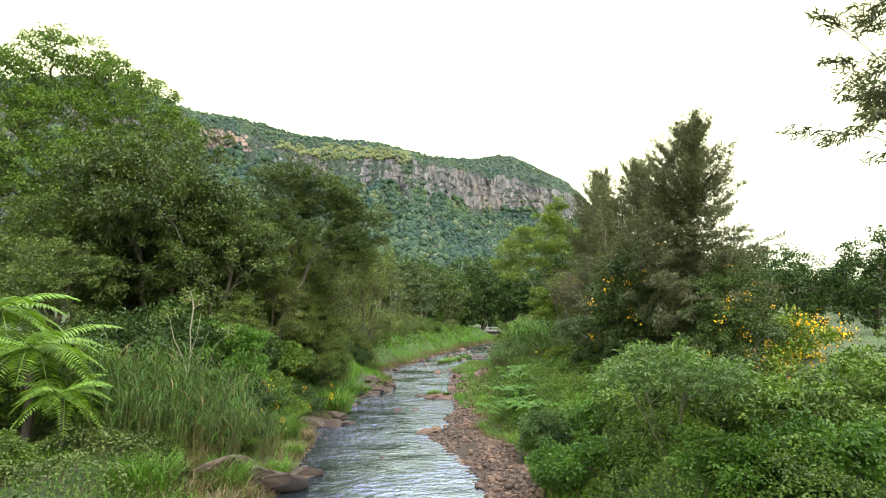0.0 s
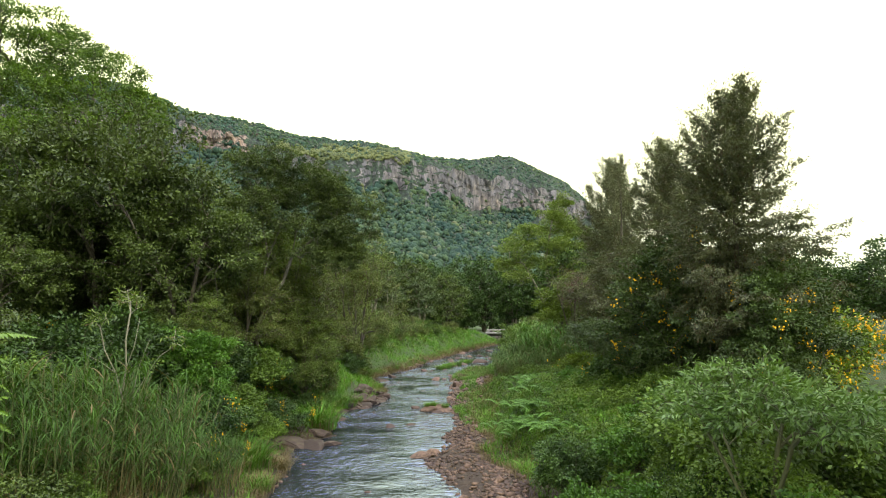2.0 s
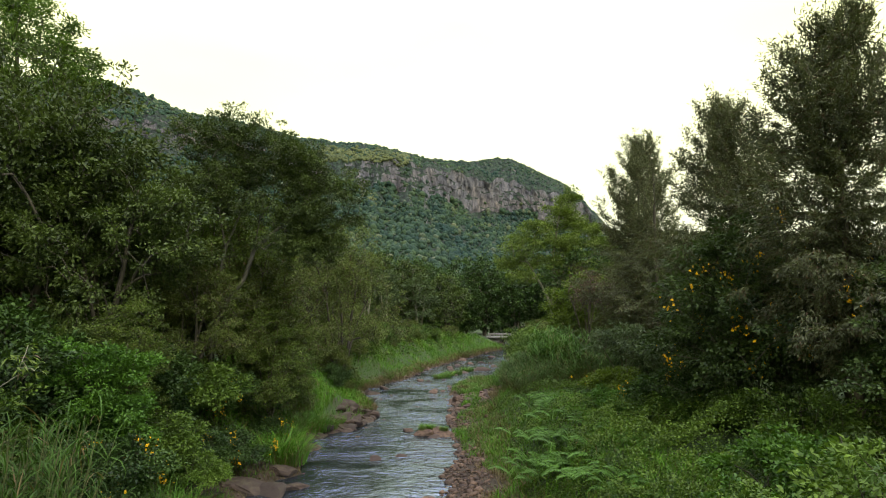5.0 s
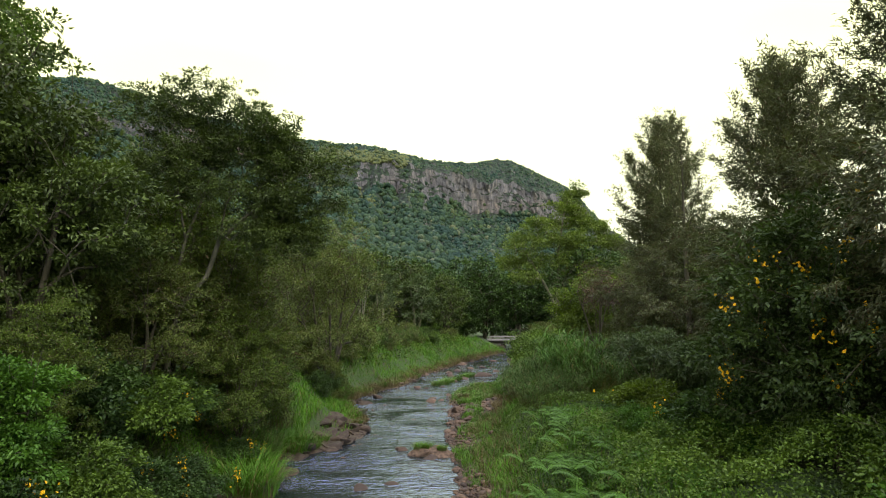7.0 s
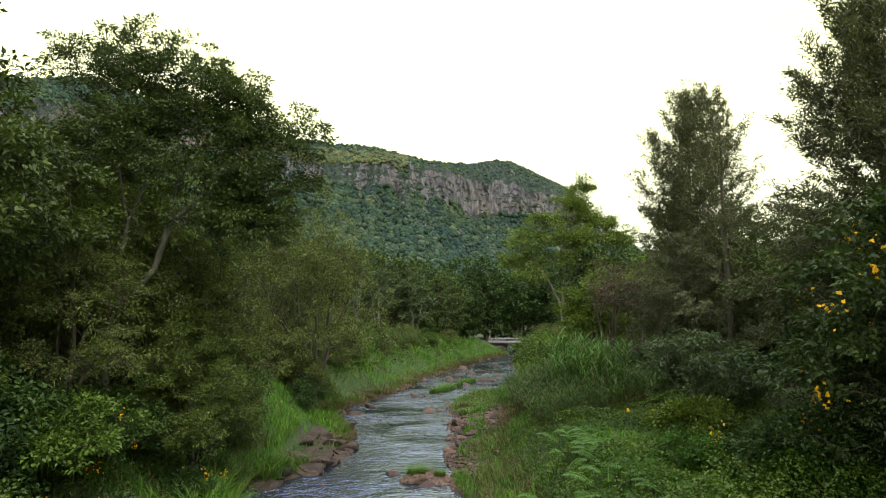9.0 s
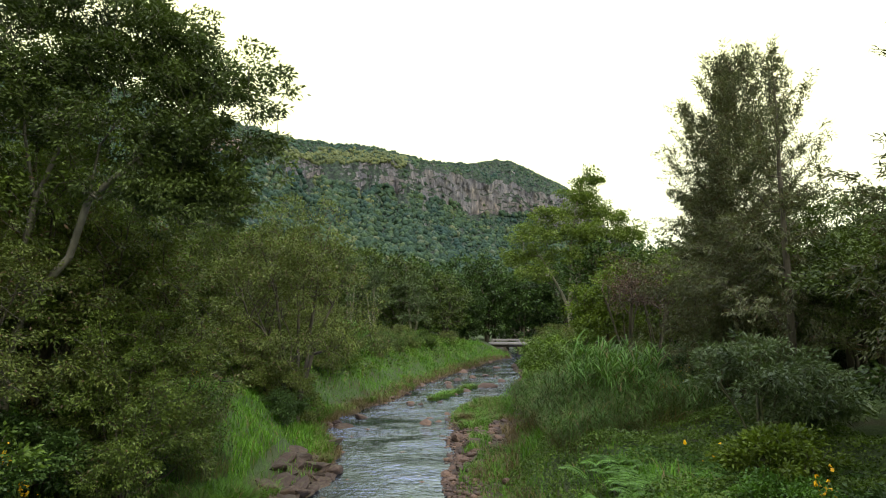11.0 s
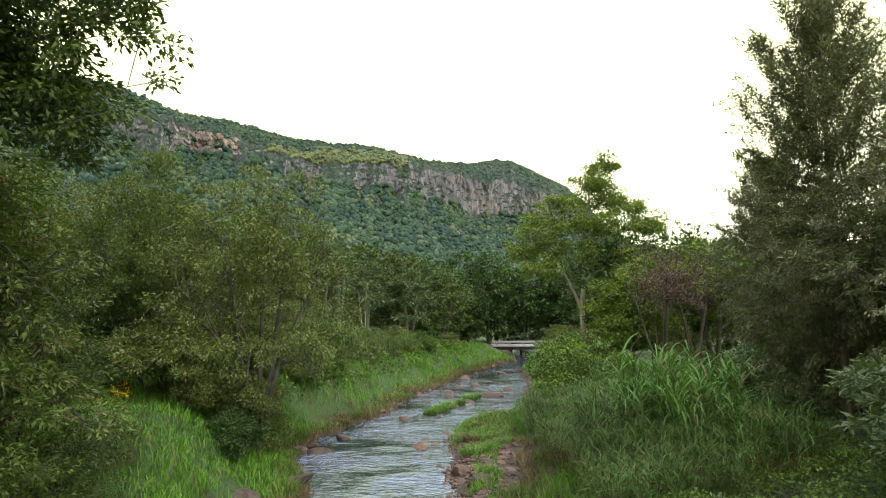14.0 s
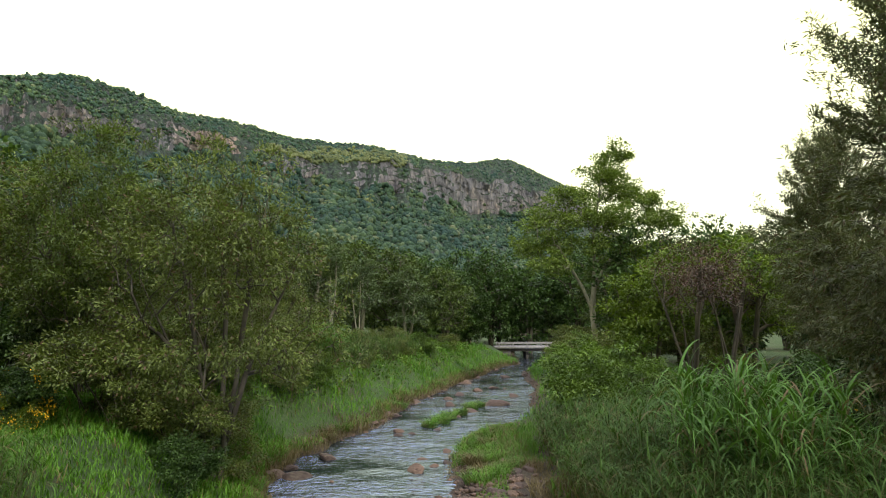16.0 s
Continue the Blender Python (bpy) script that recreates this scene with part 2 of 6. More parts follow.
def mountain_mat():
    """Bare rock where the face is steep, forest floor where soil can lie."""
    m, nt, bsdf, out = mat_base("mountain_rock_and_forest")
    co = nt.nodes.new("ShaderNodeTexCoord")
    geo = nt.nodes.new("ShaderNodeNewGeometry")
    mp = nt.nodes.new("ShaderNodeMapping")
    mp.inputs["Scale"].default_value = (1, 1, 0.42)
    nt.links.new(co.outputs["Object"], mp.inputs[0])
    streak = node(nt, "ShaderNodeTexNoise", Scale=0.15, Detail=8.0, Roughness=0.62, Distortion=0.4)
    nt.links.new(mp.outputs[0], streak.inputs["Vector"])
    band = node(nt, "ShaderNodeTexNoise", Scale=0.012, Detail=4.0)
    nt.links.new(co.outputs["Object"], band.inputs["Vector"])
    rock = ramp_node(nt, [(0.34, (0.045, 0.046, 0.054)), (0.46, (0.110, 0.107, 0.116)), (0.58, (0.165, 0.156, 0.160)), (0.72, (0.34, 0.300, 0.265))])
    nt.links.new(streak.outputs["Fac"], rock.inputs[0])
    iron = ramp_node(nt, [(0.50, (0.92, 0.93, 1.0)), (0.72, (1.10, 0.97, 0.86))])
    nt.links.new(band.outputs["Fac"], iron.inputs[0])
    rockc = mix_col(nt, rock.outputs[0], iron.outputs[0], 1.0, "MULTIPLY")
    # one sunlit patch of cliff, painted into the rock as brighter orange
    place = node(nt, "ShaderNodeVectorMath")
    place.operation = "DISTANCE"
    place.inputs[1].default_value = (-292, 800, 255)
    nt.links.new(co.outputs["Object"], place.inputs[0])
    sun_patch = nt.nodes.new("ShaderNodeMapRange")
    sun_patch.inputs["From Min"].default_value, sun_patch.inputs["From Max"].default_value = 25, 75
    sun_patch.inputs["To Min"].default_value, sun_patch.inputs["To Max"].default_value = 0.8, 0.0
    nt.links.new(place.outputs["Value"], sun_patch.inputs[0])
    warmer = mix_col(nt, rockc, (2.2, 1.7, 1.3), 1.0, "MULTIPLY")
    rockc = mix_col(nt, rockc, warmer, sun_patch.outputs[0])
    fn = node(nt, "ShaderNodeTexNoise", Scale=0.09, Detail=6.0, Roughness=0.7)
    nt.links.new(co.outputs["Object"], fn.inputs["Vector"])
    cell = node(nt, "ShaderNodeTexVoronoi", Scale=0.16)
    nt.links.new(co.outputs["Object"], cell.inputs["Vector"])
    forest = ramp_node(nt, [(0.35, (0.018, 0.034, 0.024)), (0.7, (0.036, 0.060, 0.036))])
    nt.links.new(fn.outputs["Fac"], forest.inputs[0])
    sep = nt.nodes.new("ShaderNodeSeparateXYZ")
    nt.links.new(geo.outputs["Normal"], sep.inputs[0])
    wob = nt.nodes.new("ShaderNodeMath")
    wob.operation = "MULTIPLY_ADD"
    nt.links.new(streak.outputs["Fac"], wob.inputs[0])
    wob.inputs[1].default_value = -0.5
    nt.links.new(sep.outputs["Z"], wob.inputs[2])
    steep = ramp_node(nt, [(0.02, (0, 0, 0)), (0.10, (1, 1, 1))])
    nt.links.new(wob.outputs[0], steep.inputs[0])
    # cells as treetops: lit middles and shaded gaps painted into the colour
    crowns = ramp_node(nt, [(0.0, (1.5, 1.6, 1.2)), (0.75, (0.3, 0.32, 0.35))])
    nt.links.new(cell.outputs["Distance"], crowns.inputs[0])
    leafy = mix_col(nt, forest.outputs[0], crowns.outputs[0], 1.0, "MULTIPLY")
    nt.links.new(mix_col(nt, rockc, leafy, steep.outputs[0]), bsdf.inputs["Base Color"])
    bsdf.inputs["Roughness"].default_value = 0.95
    b = node(nt, "ShaderNodeBump", Strength=0.9, Distance=9.0)
    nt.links.new(streak.outputs["Fac"], b.inputs["Height"])
    nt.links.new(b.outputs[0], bsdf.inputs["Normal"])
    return m


def canopy_mat(name, lift):
    """Far tree crowns: each crown has its own green, some are grey or yellowish."""
    m, nt, bsdf, out = mat_base(name)
    co = nt.nodes.new("ShaderNodeTexCoord")
    geo = nt.nodes.new("ShaderNodeNewGeometry")
    fine = node(nt, "ShaderNodeTexNoise", Scale=0.55, Detail=5.0, Roughness=0.7)
    broad = node(nt, "ShaderNodeTexNoise", Scale=0.012, Detail=4.0, Roughness=0.6)
    for n in (fine, broad):
        nt.links.new(co.outputs["Object"], n.inputs["Vector"])
    # greens shifted to blue: distance haze painted into the crown colours
    tone = ramp_node(nt, [(p, tuple(c * lift for c in col)) for p, col in ((0.0, (0.017, 0.033, 0.026)), (0.6, (0.025, 0.047, 0.033)), (0.92, (0.042, 0.066, 0.037)), (1.0, (0.080, 0.090, 0.064)))])
    nt.links.new(geo.outputs["Random Per Island"], tone.inputs[0])
    tuft = ramp_node(nt, [(0.34, (0.65, 0.68, 0.72)), (0.66, (1.28, 1.28, 1.22))])
    nt.links.new(fine.outputs["Fac"], tuft.inputs[0])
    col = mix_col(nt, tone.outputs[0], tuft.outputs[0], 1.0, "MULTIPLY")
    # broad noise patches, brighter and yellower: patchy sunlight painted into the canopy
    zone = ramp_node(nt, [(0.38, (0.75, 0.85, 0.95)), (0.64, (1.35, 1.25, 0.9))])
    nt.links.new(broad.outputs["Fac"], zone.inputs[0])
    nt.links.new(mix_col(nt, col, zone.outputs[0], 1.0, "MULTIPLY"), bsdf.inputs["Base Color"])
    bsdf.inputs["Roughness"].default_value = 0.9
    bsdf.inputs["Specular IOR Level"].default_value = 0.15
    b = node(nt, "ShaderNodeBump", Strength=1.0, Distance=1.4)
    nt.links.new(fine.outputs["Fac"], b.inputs["Height"])
    nt.links.new(b.outputs[0], bsdf.inputs["Normal"])
    return m


def plain_mat(name, dark, light, scale, rough=0.8):
    m, nt, bsdf, out = mat_base(name)
    co = nt.nodes.new("ShaderNodeTexCoord")
    n1 = node(nt, "ShaderNodeTexNoise", Scale=scale, Detail=7.0, Roughness=0.65)
    nt.links.new(co.outputs["Object"], n1.inputs["Vector"])
    r = ramp_node(nt, [(0.3, dark), (0.7, light)])
    nt.links.new(n1.outputs["Fac"], r.inputs[0])
    nt.links.new(r.outputs[0], bsdf.inputs["Base Color"])
    bsdf.inputs["Roughness"].default_value = rough
    b = node(nt, "ShaderNodeBump", Strength=0.4, Distance=0.02)
    nt.links.new(n1.outputs["Fac"], b.inputs["Height"])
    nt.links.new(b.outputs[0], bsdf.inputs["Normal"])
    return m


M_GROUND, M_WATER, M_MOUNT = ground_mat(), water_mat(), mountain_mat()
M_MID = leaf_mat("leaf_mid_green", (0.116, 0.190, 0.025), (0.033, 0.066, 0.012))
M_DARK = leaf_mat("leaf_dark_green", (0.060, 0.112, 0.022), (0.014, 0.032, 0.010), through=0.15)
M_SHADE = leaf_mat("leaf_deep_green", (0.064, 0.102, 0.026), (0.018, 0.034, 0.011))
M_MIX = leaf_mat("leaf_scrub_green", (0.098, 0.142, 0.031), (0.024, 0.039, 0.012))
M_OLIVE = leaf_mat("leaf_olive", (0.150, 0.192, 0.044), (0.040, 0.060, 0.015), dead=(0.110, 0.074, 0.043), dead_share=0.07)
M_BRIGHT = leaf_mat("leaf_bright_green", (0.0841, 0.1827, 0.0203), (0.0290, 0.0754, 0.0104), through=0.25)
M_LIME = leaf_mat("leaf_lime_green", (0.1363, 0.2001, 0.0203), (0.0493, 0.0841, 0.0116), through=0.28)
M_FIG = leaf_mat("leaf_light_green", (0.170, 0.235, 0.045), (0.070, 0.110, 0.024), through=0.3)
M_FEATHER = leaf_mat("leaf_feather_green", (0.122, 0.175, 0.031), (0.033, 0.053, 0.013), through=0.25, dead=(0.099, 0.066, 0.04))
M_BRACKEN = leaf_mat("bracken_green", (0.120, 0.250, 0.036), (0.045, 0.105, 0.016), through=0.28)
M_LANCE = leaf_mat("leaf_lance_green", (0.120, 0.205, 0.050), (0.050, 0.096, 0.022), rough=0.35)
M_PALE = leaf_mat("leaf_grey_green", (0.1131, 0.1595, 0.0696), (0.0360, 0.0609, 0.0220), rough=0.42)
M_NEEDLE = leaf_mat("needle_dark", (0.135, 0.152, 0.078), (0.048, 0.059, 0.031), through=0.25, dead=(0.081, 0.056, 0.031), dead_share=0.1)
M_FERN = leaf_mat("fern_frond_green", (0.170, 0.280, 0.040), (0.070, 0.140, 0.022), through=0.28)
M_CANE = leaf_mat("cane_blade_green", (0.125, 0.255, 0.050), (0.044, 0.108, 0.022), through=0.3, rough=0.62, dead=(0.161, 0.124, 0.062), dead_share=0.07)
M_REED = leaf_mat("reed_blade_green", (0.070, 0.145, 0.022), (0.024, 0.054, 0.010), patch=1.2, through=0.3, rough=0.68, dead=(0.150, 0.115, 0.055), dead_share=0.06)
M_GRASS = leaf_mat("bank_grass", (0.108, 0.245, 0.020), (0.040, 0.105, 0.010), patch=0.5, through=0.25, dead=(0.174, 0.136, 0.062), dead_share=0.05)
M_STRAW = leaf_mat("dry_grass", (0.1972, 0.1537, 0.0754), (0.0754, 0.0667, 0.0261), patch=0.7, through=0.25)
M_TWIG = leaf_mat("dry_twig_leaf", (0.1160, 0.0696, 0.0522), (0.0522, 0.0319, 0.0232), through=0.15)
M_FAR = canopy_mat("forest_canopy", 1.3)
# same canopy lifted brighter: sunlight on the ridge painted into the colour
M_RIDGE_SUN = canopy_mat("sunlit_ridge_canopy", 1.7)
# sunlight through a cloud gap, painted as a yellow-green canopy colour
M_SUN_CANOPY = leaf_mat("sunlit_canopy", (0.105, 0.118, 0.045), (0.050, 0.066, 0.030), through=0.0, rough=0.9, patch=0.03)
M_YELLOW = leaf_mat("yellow_petal", (0.80, 0.47, 0.012), (0.62, 0.32, 0.008), through=0.12)
M_BARK = bark_mat("bark_grey_brown", (0.03, 0.024, 0.019), (0.105, 0.088, 0.07))
M_PALEBARK = bark_mat("bark_pale", (0.13, 0.115, 0.09), (0.31, 0.285, 0.24), scale=2.5, bump=0.25)
M_GREYBARK = bark_mat("bark_grey", (0.06, 0.054, 0.045), (0.17, 0.153, 0.13), scale=3.0, bump=0.3)
M_STALK = bark_mat("cane_stalk", (0.05, 0.062, 0.02), (0.13, 0.14, 0.05))
M_STEM = bark_mat("green_stem", (0.04, 0.045, 0.02), (0.095, 0.095, 0.045))
M_ROCK = rock_mat("creek_stone_red_brown", (0.030, 0.020, 0.014), (0.225, 0.152, 0.102), (0.050, 0.038, 0.031), scale=5.0)
M_SLAB = rock_mat("dark_bank_rock", (0.018, 0.013, 0.010), (0.110, 0.078, 0.056), (0.048, 0.037, 0.029), scale=3.0, moss=0.2)
M_TIMBER = plain_mat("weathered_bridge_timber", (0.13, 0.125, 0.118), (0.30, 0.285, 0.265), 3.0)
M_PIER = plain_mat("dark_pier_timber", (0.02, 0.017, 0.015), (0.06, 0.05, 0.042), 2.0)


# ---- mesh helpers ----
def mesh_of(name, verts, faces, mat, smooth=False):
    """A mesh from arrays: faces all of three or all of four corners."""
    me = bpy.data.meshes.new(name)
    verts, faces = np.asarray(verts, np.float32), np.asarray(faces, np.int32)
    k = faces.shape[1]
    me.vertices.add(len(verts))
    me.vertices.foreach_set("co", verts.ravel())
    me.loops.add(faces.size)
    me.loops.foreach_set("vertex_index", faces.ravel())
    me.polygons.add(len(faces))
    me.polygons.foreach_set("loop_start", np.arange(0, faces.size, k, dtype=np.int32))
    me.update(calc_edges=True)
    me.validate()
    if smooth:
        me.polygons.foreach_set("use_smooth", np.ones(len(faces), bool))
    me.materials.append(mat)
    return me


def part_of(name, me, parent, label=""):
    ob = new(name, me)
    ob.parent = parent
    if label:
        tagged(ob, label)
    return ob


def unit(v):
    return v / np.maximum(np.linalg.norm(v, axis=-1, keepdims=True), 1e-9)


def leaf_arrays(base, way, size, width, rng, fold=0.25, curl=0.0):
    """Kite-shaped leaves, folded along the rib: base, sides and tip."""
    n = len(base)
    way = unit(way)
    side = unit(np.cross(way, unit(rng.normal(size=(n, 3)) + np.array([0, 0, 1.2]))))
    up = np.cross(side, way)
    size, width = np.broadcast_to(size, n)[:, None], np.broadcast_to(width, n)[:, None]
    mid = base + way * size * 0.45 + up * fold * width
    tip = base + way * size - up * size * curl
    v = np.stack([base, mid + side * width * 0.5, tip, mid - side * width * 0.5], 1).reshape(-1, 3)
    f = np.arange(4 * n).reshape(n, 4)
    return v, f


def blade_arrays(base, lean, length, width, rng, bend=0.6, steps=3, start=1.45):
    """Grass or cane blades: tapered strips that rise steeply and arch over by bend (radians)."""
    n = len(base)
    lean = unit(lean * np.array([1, 1, 0]) + 1e-6)
    side = np.stack([-lean[:, 1], lean[:, 0], np.zeros(n)], 1)
    side = unit(side + 0.5 * lean * rng.normal(size=(n, 1)))
    length, width = np.broadcast_to(length, n)[:, None], np.broadcast_to(width, n)[:, None]
    bend, start = np.broadcast_to(bend, n)[:, None], np.broadcast_to(start, n)[:, None]
    rows, p = [], np.array(base, float)
    for s in range(steps + 1):
        u = s / steps
        w = width * 0.5 * min(1.0, 0.5 + 2 * u) * (1 - u) ** 0.55 if s < steps else width * 0.015
        rows += [p - side * w, p + side * w]
        a = start - bend * (u + 0.5 / steps) ** 1.4
        p = p + (lean * np.cos(a) + np.array([0, 0, 1.0]) * np.sin(a)) * length / steps
    v = np.stack(rows, 1).reshape(-1, 3)
    k = 2 * (steps + 1)
    quad = np.array([[2 * s, 2 * s + 1, 2 * s + 3, 2 * s + 2] for s in range(steps)])
    f = (np.arange(n)[:, None, None] * k + quad[None]).reshape(-1, 4)
    return v, f


def tube_arrays(a, b, ra, rb, sides):
    """Tapered tubes from points a to points b."""
    n = len(a)
    way = unit(b - a)
    ref = np.where(np.abs(way[:, 2:3]) > 0.9, np.array([[1.0, 0, 0]]), np.array([[0, 0, 1.0]]))
    s = unit(np.cross(way, ref))
    t = np.cross(way, s)
    ang = np.arange(sides) * 2 * np.pi / sides
    ring = s[:, None] * np.cos(ang)[None, :, None] + t[:, None] * np.sin(ang)[None, :, None]
    v = np.concatenate([a[:, None] + ring * ra[:, None, None], b[:, None] + ring * rb[:, None, None]], 1).reshape(-1, 3)
    k = np.arange(sides)
    quad = np.stack([k, (k + 1) % sides, (k + 1) % sides + sides, k + sides], 1)
    f = (np.arange(n)[:, None, None] * 2 * sides + quad[None]).reshape(-1, 4)
    return v, f


def merge(arrays):
    vs, fs, o = [], [], 0
    for v, f in arrays:
        vs.append(v)
        fs.append(f + o)
        o += len(v)
    return np.concatenate(vs), np.concatenate(fs)


def lobe_points(lobes, n, rng, inner=0.55, floor=-0.75, boughs=True):
    """Points in the outer shells of the crown's lobes, shared out by surface."""
    lobes = np.array(lobes, float)
    area = (lobes[:, 3] * lobes[:, 4] + lobes[:, 3] * lobes[:, 5] + lobes[:, 4] * lobes[:, 5])
    pick = rng.choice(len(lobes), n * 3, p=area / area.sum())
    d = unit(rng.normal(size=(n * 3, 3)))
    r = rng.uniform(inner ** 2, 1.0, (n * 3, 1)) ** 0.5
    keep = d[:, 2] > floor
    p = lobes[pick, :3] + d * r * lobes[pick, 3:]
    size = lobes[pick, 3:].mean(1)
    p, size = p[keep][:n], size[keep][:n]
    if not boughs:
        return p
    boss = rng.integers(0, max(5, n // 5), n)          # sprays gather into boughs, with gaps between them
    return p[boss] + (p - p[boss]) * 0.12 + rng.normal(size=(n, 3)) * np.clip(0.18 * size, 0.10, 0.45)[boss][:, None] * np.array([1, 1, 0.62])


def grow(stems, ends, rng, radius, twist=0.12, low=0.3, rise=0.55):
    """Limbs from the stems to every end: each joins the nearest wood below it. Returns tubes by thickness."""
    pts, par = [], []
    for line in stems:
        prev = -1
        near = [k for k, o in enumerate(pts) if np.linalg.norm(o - np.array(line[0], float)) < 0.03]
        if near:
            prev = near[0]
        for p in line[1:] if near else line:
            pts.append(np.array(p, float))
            par.append(prev)
            prev = len(pts) - 1
    first = len(pts)
    zlow = min(p[2] for p in pts) + low * (max(p[2] for p in pts) - min(p[2] for p in pts))
    root = np.array(pts)
    order = np.argsort(np.min(np.linalg.norm(ends[:, None] - root[None], axis=2), axis=1))
    tips = []
    for i in order:
        e = ends[i]
        q = np.array(pts)
        d = np.linalg.norm(q - e, axis=1)
        cost = d + 1.6 * np.maximum(0, q[:, 2] + rise * d - e[2]) + 5 * np.maximum(0, zlow - q[:, 2])
        j = int(np.argmin(cost))
        a, last = pts[j], j
        n = 2 if d[j] < 1.2 else 3
        for s in range(1, n + 1):
            u = s / n
            p = a + (e - a) * u + np.array([0, 0, 0.10 * d[j] * math.sin(math.pi * u)])
            if s < n:
                p = p + rng.normal(size=3) * twist * d[j] * 0.5
            pts.append(p)
            par.append(last)
            last = len(pts) - 1
        tips.append(last)
    load = np.zeros(len(pts))
    load[tips] = 1
    for k in range(len(pts) - 1, -1, -1):
        if par[k] >= 0:
            load[par[k]] += load[k]
    q, par = np.array(pts), np.array(par)
    rad = np.maximum(radius * (load / max(load.max(), 1)) ** 0.5, 0.006 + 0.02 * radius)
    kids = np.where(par >= 0)[0]
    ra = np.minimum(rad[par[kids]], rad[kids] * 1.35)
    thick = rad[kids] > 0.05
    out = []
    for some, sides in ((thick, 7), (~thick, 3)):
        if some.any():
            k = kids[some]
            out.append(tube_arrays(q[par[k]], q[k], ra[some], rad[k], sides))
    return merge(out)


def crown_leaves(ends, per, spread, size, width, rng, droop=0.1, out_from=None, flat=0.75, curl=0.1, needles=False):
    """Leaves in sprays round every twig end, turned outwards."""
    n = len(ends) * per
    c = np.repeat(ends, per, 0)
    sp = np.repeat(rng.uniform(0.65, 1.3, len(ends)) * spread, per)[:, None]
    off = unit(rng.normal(size=(n, 3))) * rng.uniform(0.02, 1.0, (n, 1)) ** 0.5 * sp * 0.85 * np.array([1, 1, flat])
    mid = ends.mean(0) if out_from is None else np.array(out_from)
    outw = unit((c - mid) * np.array([1, 1, 0.6]))
    if needles:
        along = rng.uniform(-0.9, 1.0, (n, 1)) * sp * 1.1
        tilt = np.repeat(unit(outw[::per] + np.array([0, 0, 0.35]) + rng.normal(size=(len(ends), 3)) * 0.3), per, 0)
        off = off * 0.62 + tilt * along
        way = tilt * 0.8 + rng.normal(size=(n, 3)) * 0.55 + np.array([0, 0, -droop])
    else:
        way = outw * 0.6 + unit(off) * 0.8 + rng.normal(size=(n, 3)) * 0.55 + np.array([0, 0, -droop])
    return leaf_arrays(c + off, way, size * rng.uniform(0.7, 1.3, n), width * rng.uniform(0.75, 1.25, n), rng, curl=curl)


def shape_thing(name, pieces):
    """An Empty with its parts: (part name, mesh, label)."""
    e = new(name)
    e.empty_display_size = 0.3
    for nm, me, lab in pieces:
        part_of(nm, me, e, lab)
    return e


def plant(name, seed, stems, lobes, clumps, per, spread, size, width, leaf, bark, radius, droop=0.1, inner=0.55, floor=-0.75,
          flat=0.5, needles=False, flowers=0, low=0.3, rise=0.55, ends=None, twist=0.12, boughs=True):
    rng = np.random.default_rng(seed)
    e = lobe_points(lobes, clumps, rng, inner, floor, boughs) if ends is None else ends
    wv, wf = grow(stems, e, rng, radius, low=low, rise=rise, twist=twist)
    mid = None if not needles else (float(np.mean([s[0][0] for s in stems])), float(np.mean([s[0][1] for s in stems])), float(e[:, 2].mean()))
    lv, lf = crown_leaves(e, per, spread, size, width, rng, droop=droop, flat=flat, needles=needles, out_from=mid)
    pieces = [("trunk", mesh_of(name + "_wood", wv, wf, bark), ""), ("crown", mesh_of(name + "_leaves", lv, lf, leaf), "")]
    if flowers:                                        # blossoms stand in bunches on the outermost sprays
        k = rng.choice(len(e), max(3, flowers // 16), replace=False)
        heart = e[k] + unit(e[k] - e.mean(0)) * spread * 0.75
        pick = rng.integers(0, len(k), flowers)
        places = heart[pick] + rng.normal(size=(flowers, 3)) * np.array([0.13, 0.13, 0.20])
    thing = shape_thing(name, pieces)
    if flowers:
        for n, p in enumerate(places):
            fl = part_of("blossom", FLOWERS[n % 4], thing, "bright yellow blossom")
            s = rng.uniform(0.4, 0.9)
            fl.matrix_basis = Matrix.LocRotScale(p, Euler((0, 0, n * 1.3)), (s, s, s))
    return thing


def flower_mesh(seed):
    """A spray of small flowers: one lumpy body with petals standing out."""
    rng = np.random.default_rng(seed)
    bm = bmesh.new()
    bmesh.ops.create_icosphere(bm, subdivisions=1, radius=1.0)
    for vert in bm.verts:
        vert.co *= 0.066 * (0.12 + 1.1 * rng.random() ** 1.6)
        vert.co.z *= 1.4
    me = bpy.data.meshes.new("petals")
    bm.to_mesh(me)
    bm.free()
    me.materials.append(M_YELLOW)
    return me


FLOWERS = [flower_mesh(900 + k) for k in range(4)]


def stem_line(rng, x, y, h, lean=(0, 0), steps=6, wob=0.05):
    """A stem that rises h metres from (x, y) on the ground, with bends."""
    pts, o = [], np.zeros(2)
    for s in range(steps + 1):
        u = s / steps
        pts.append((x + lean[0] * u ** 1.3 + o[0], y + lean[1] * u ** 1.3 + o[1], -0.25 + (h + 0.25) * u))
        o = o + rng.normal(size=2) * wob * h / steps
    return pts


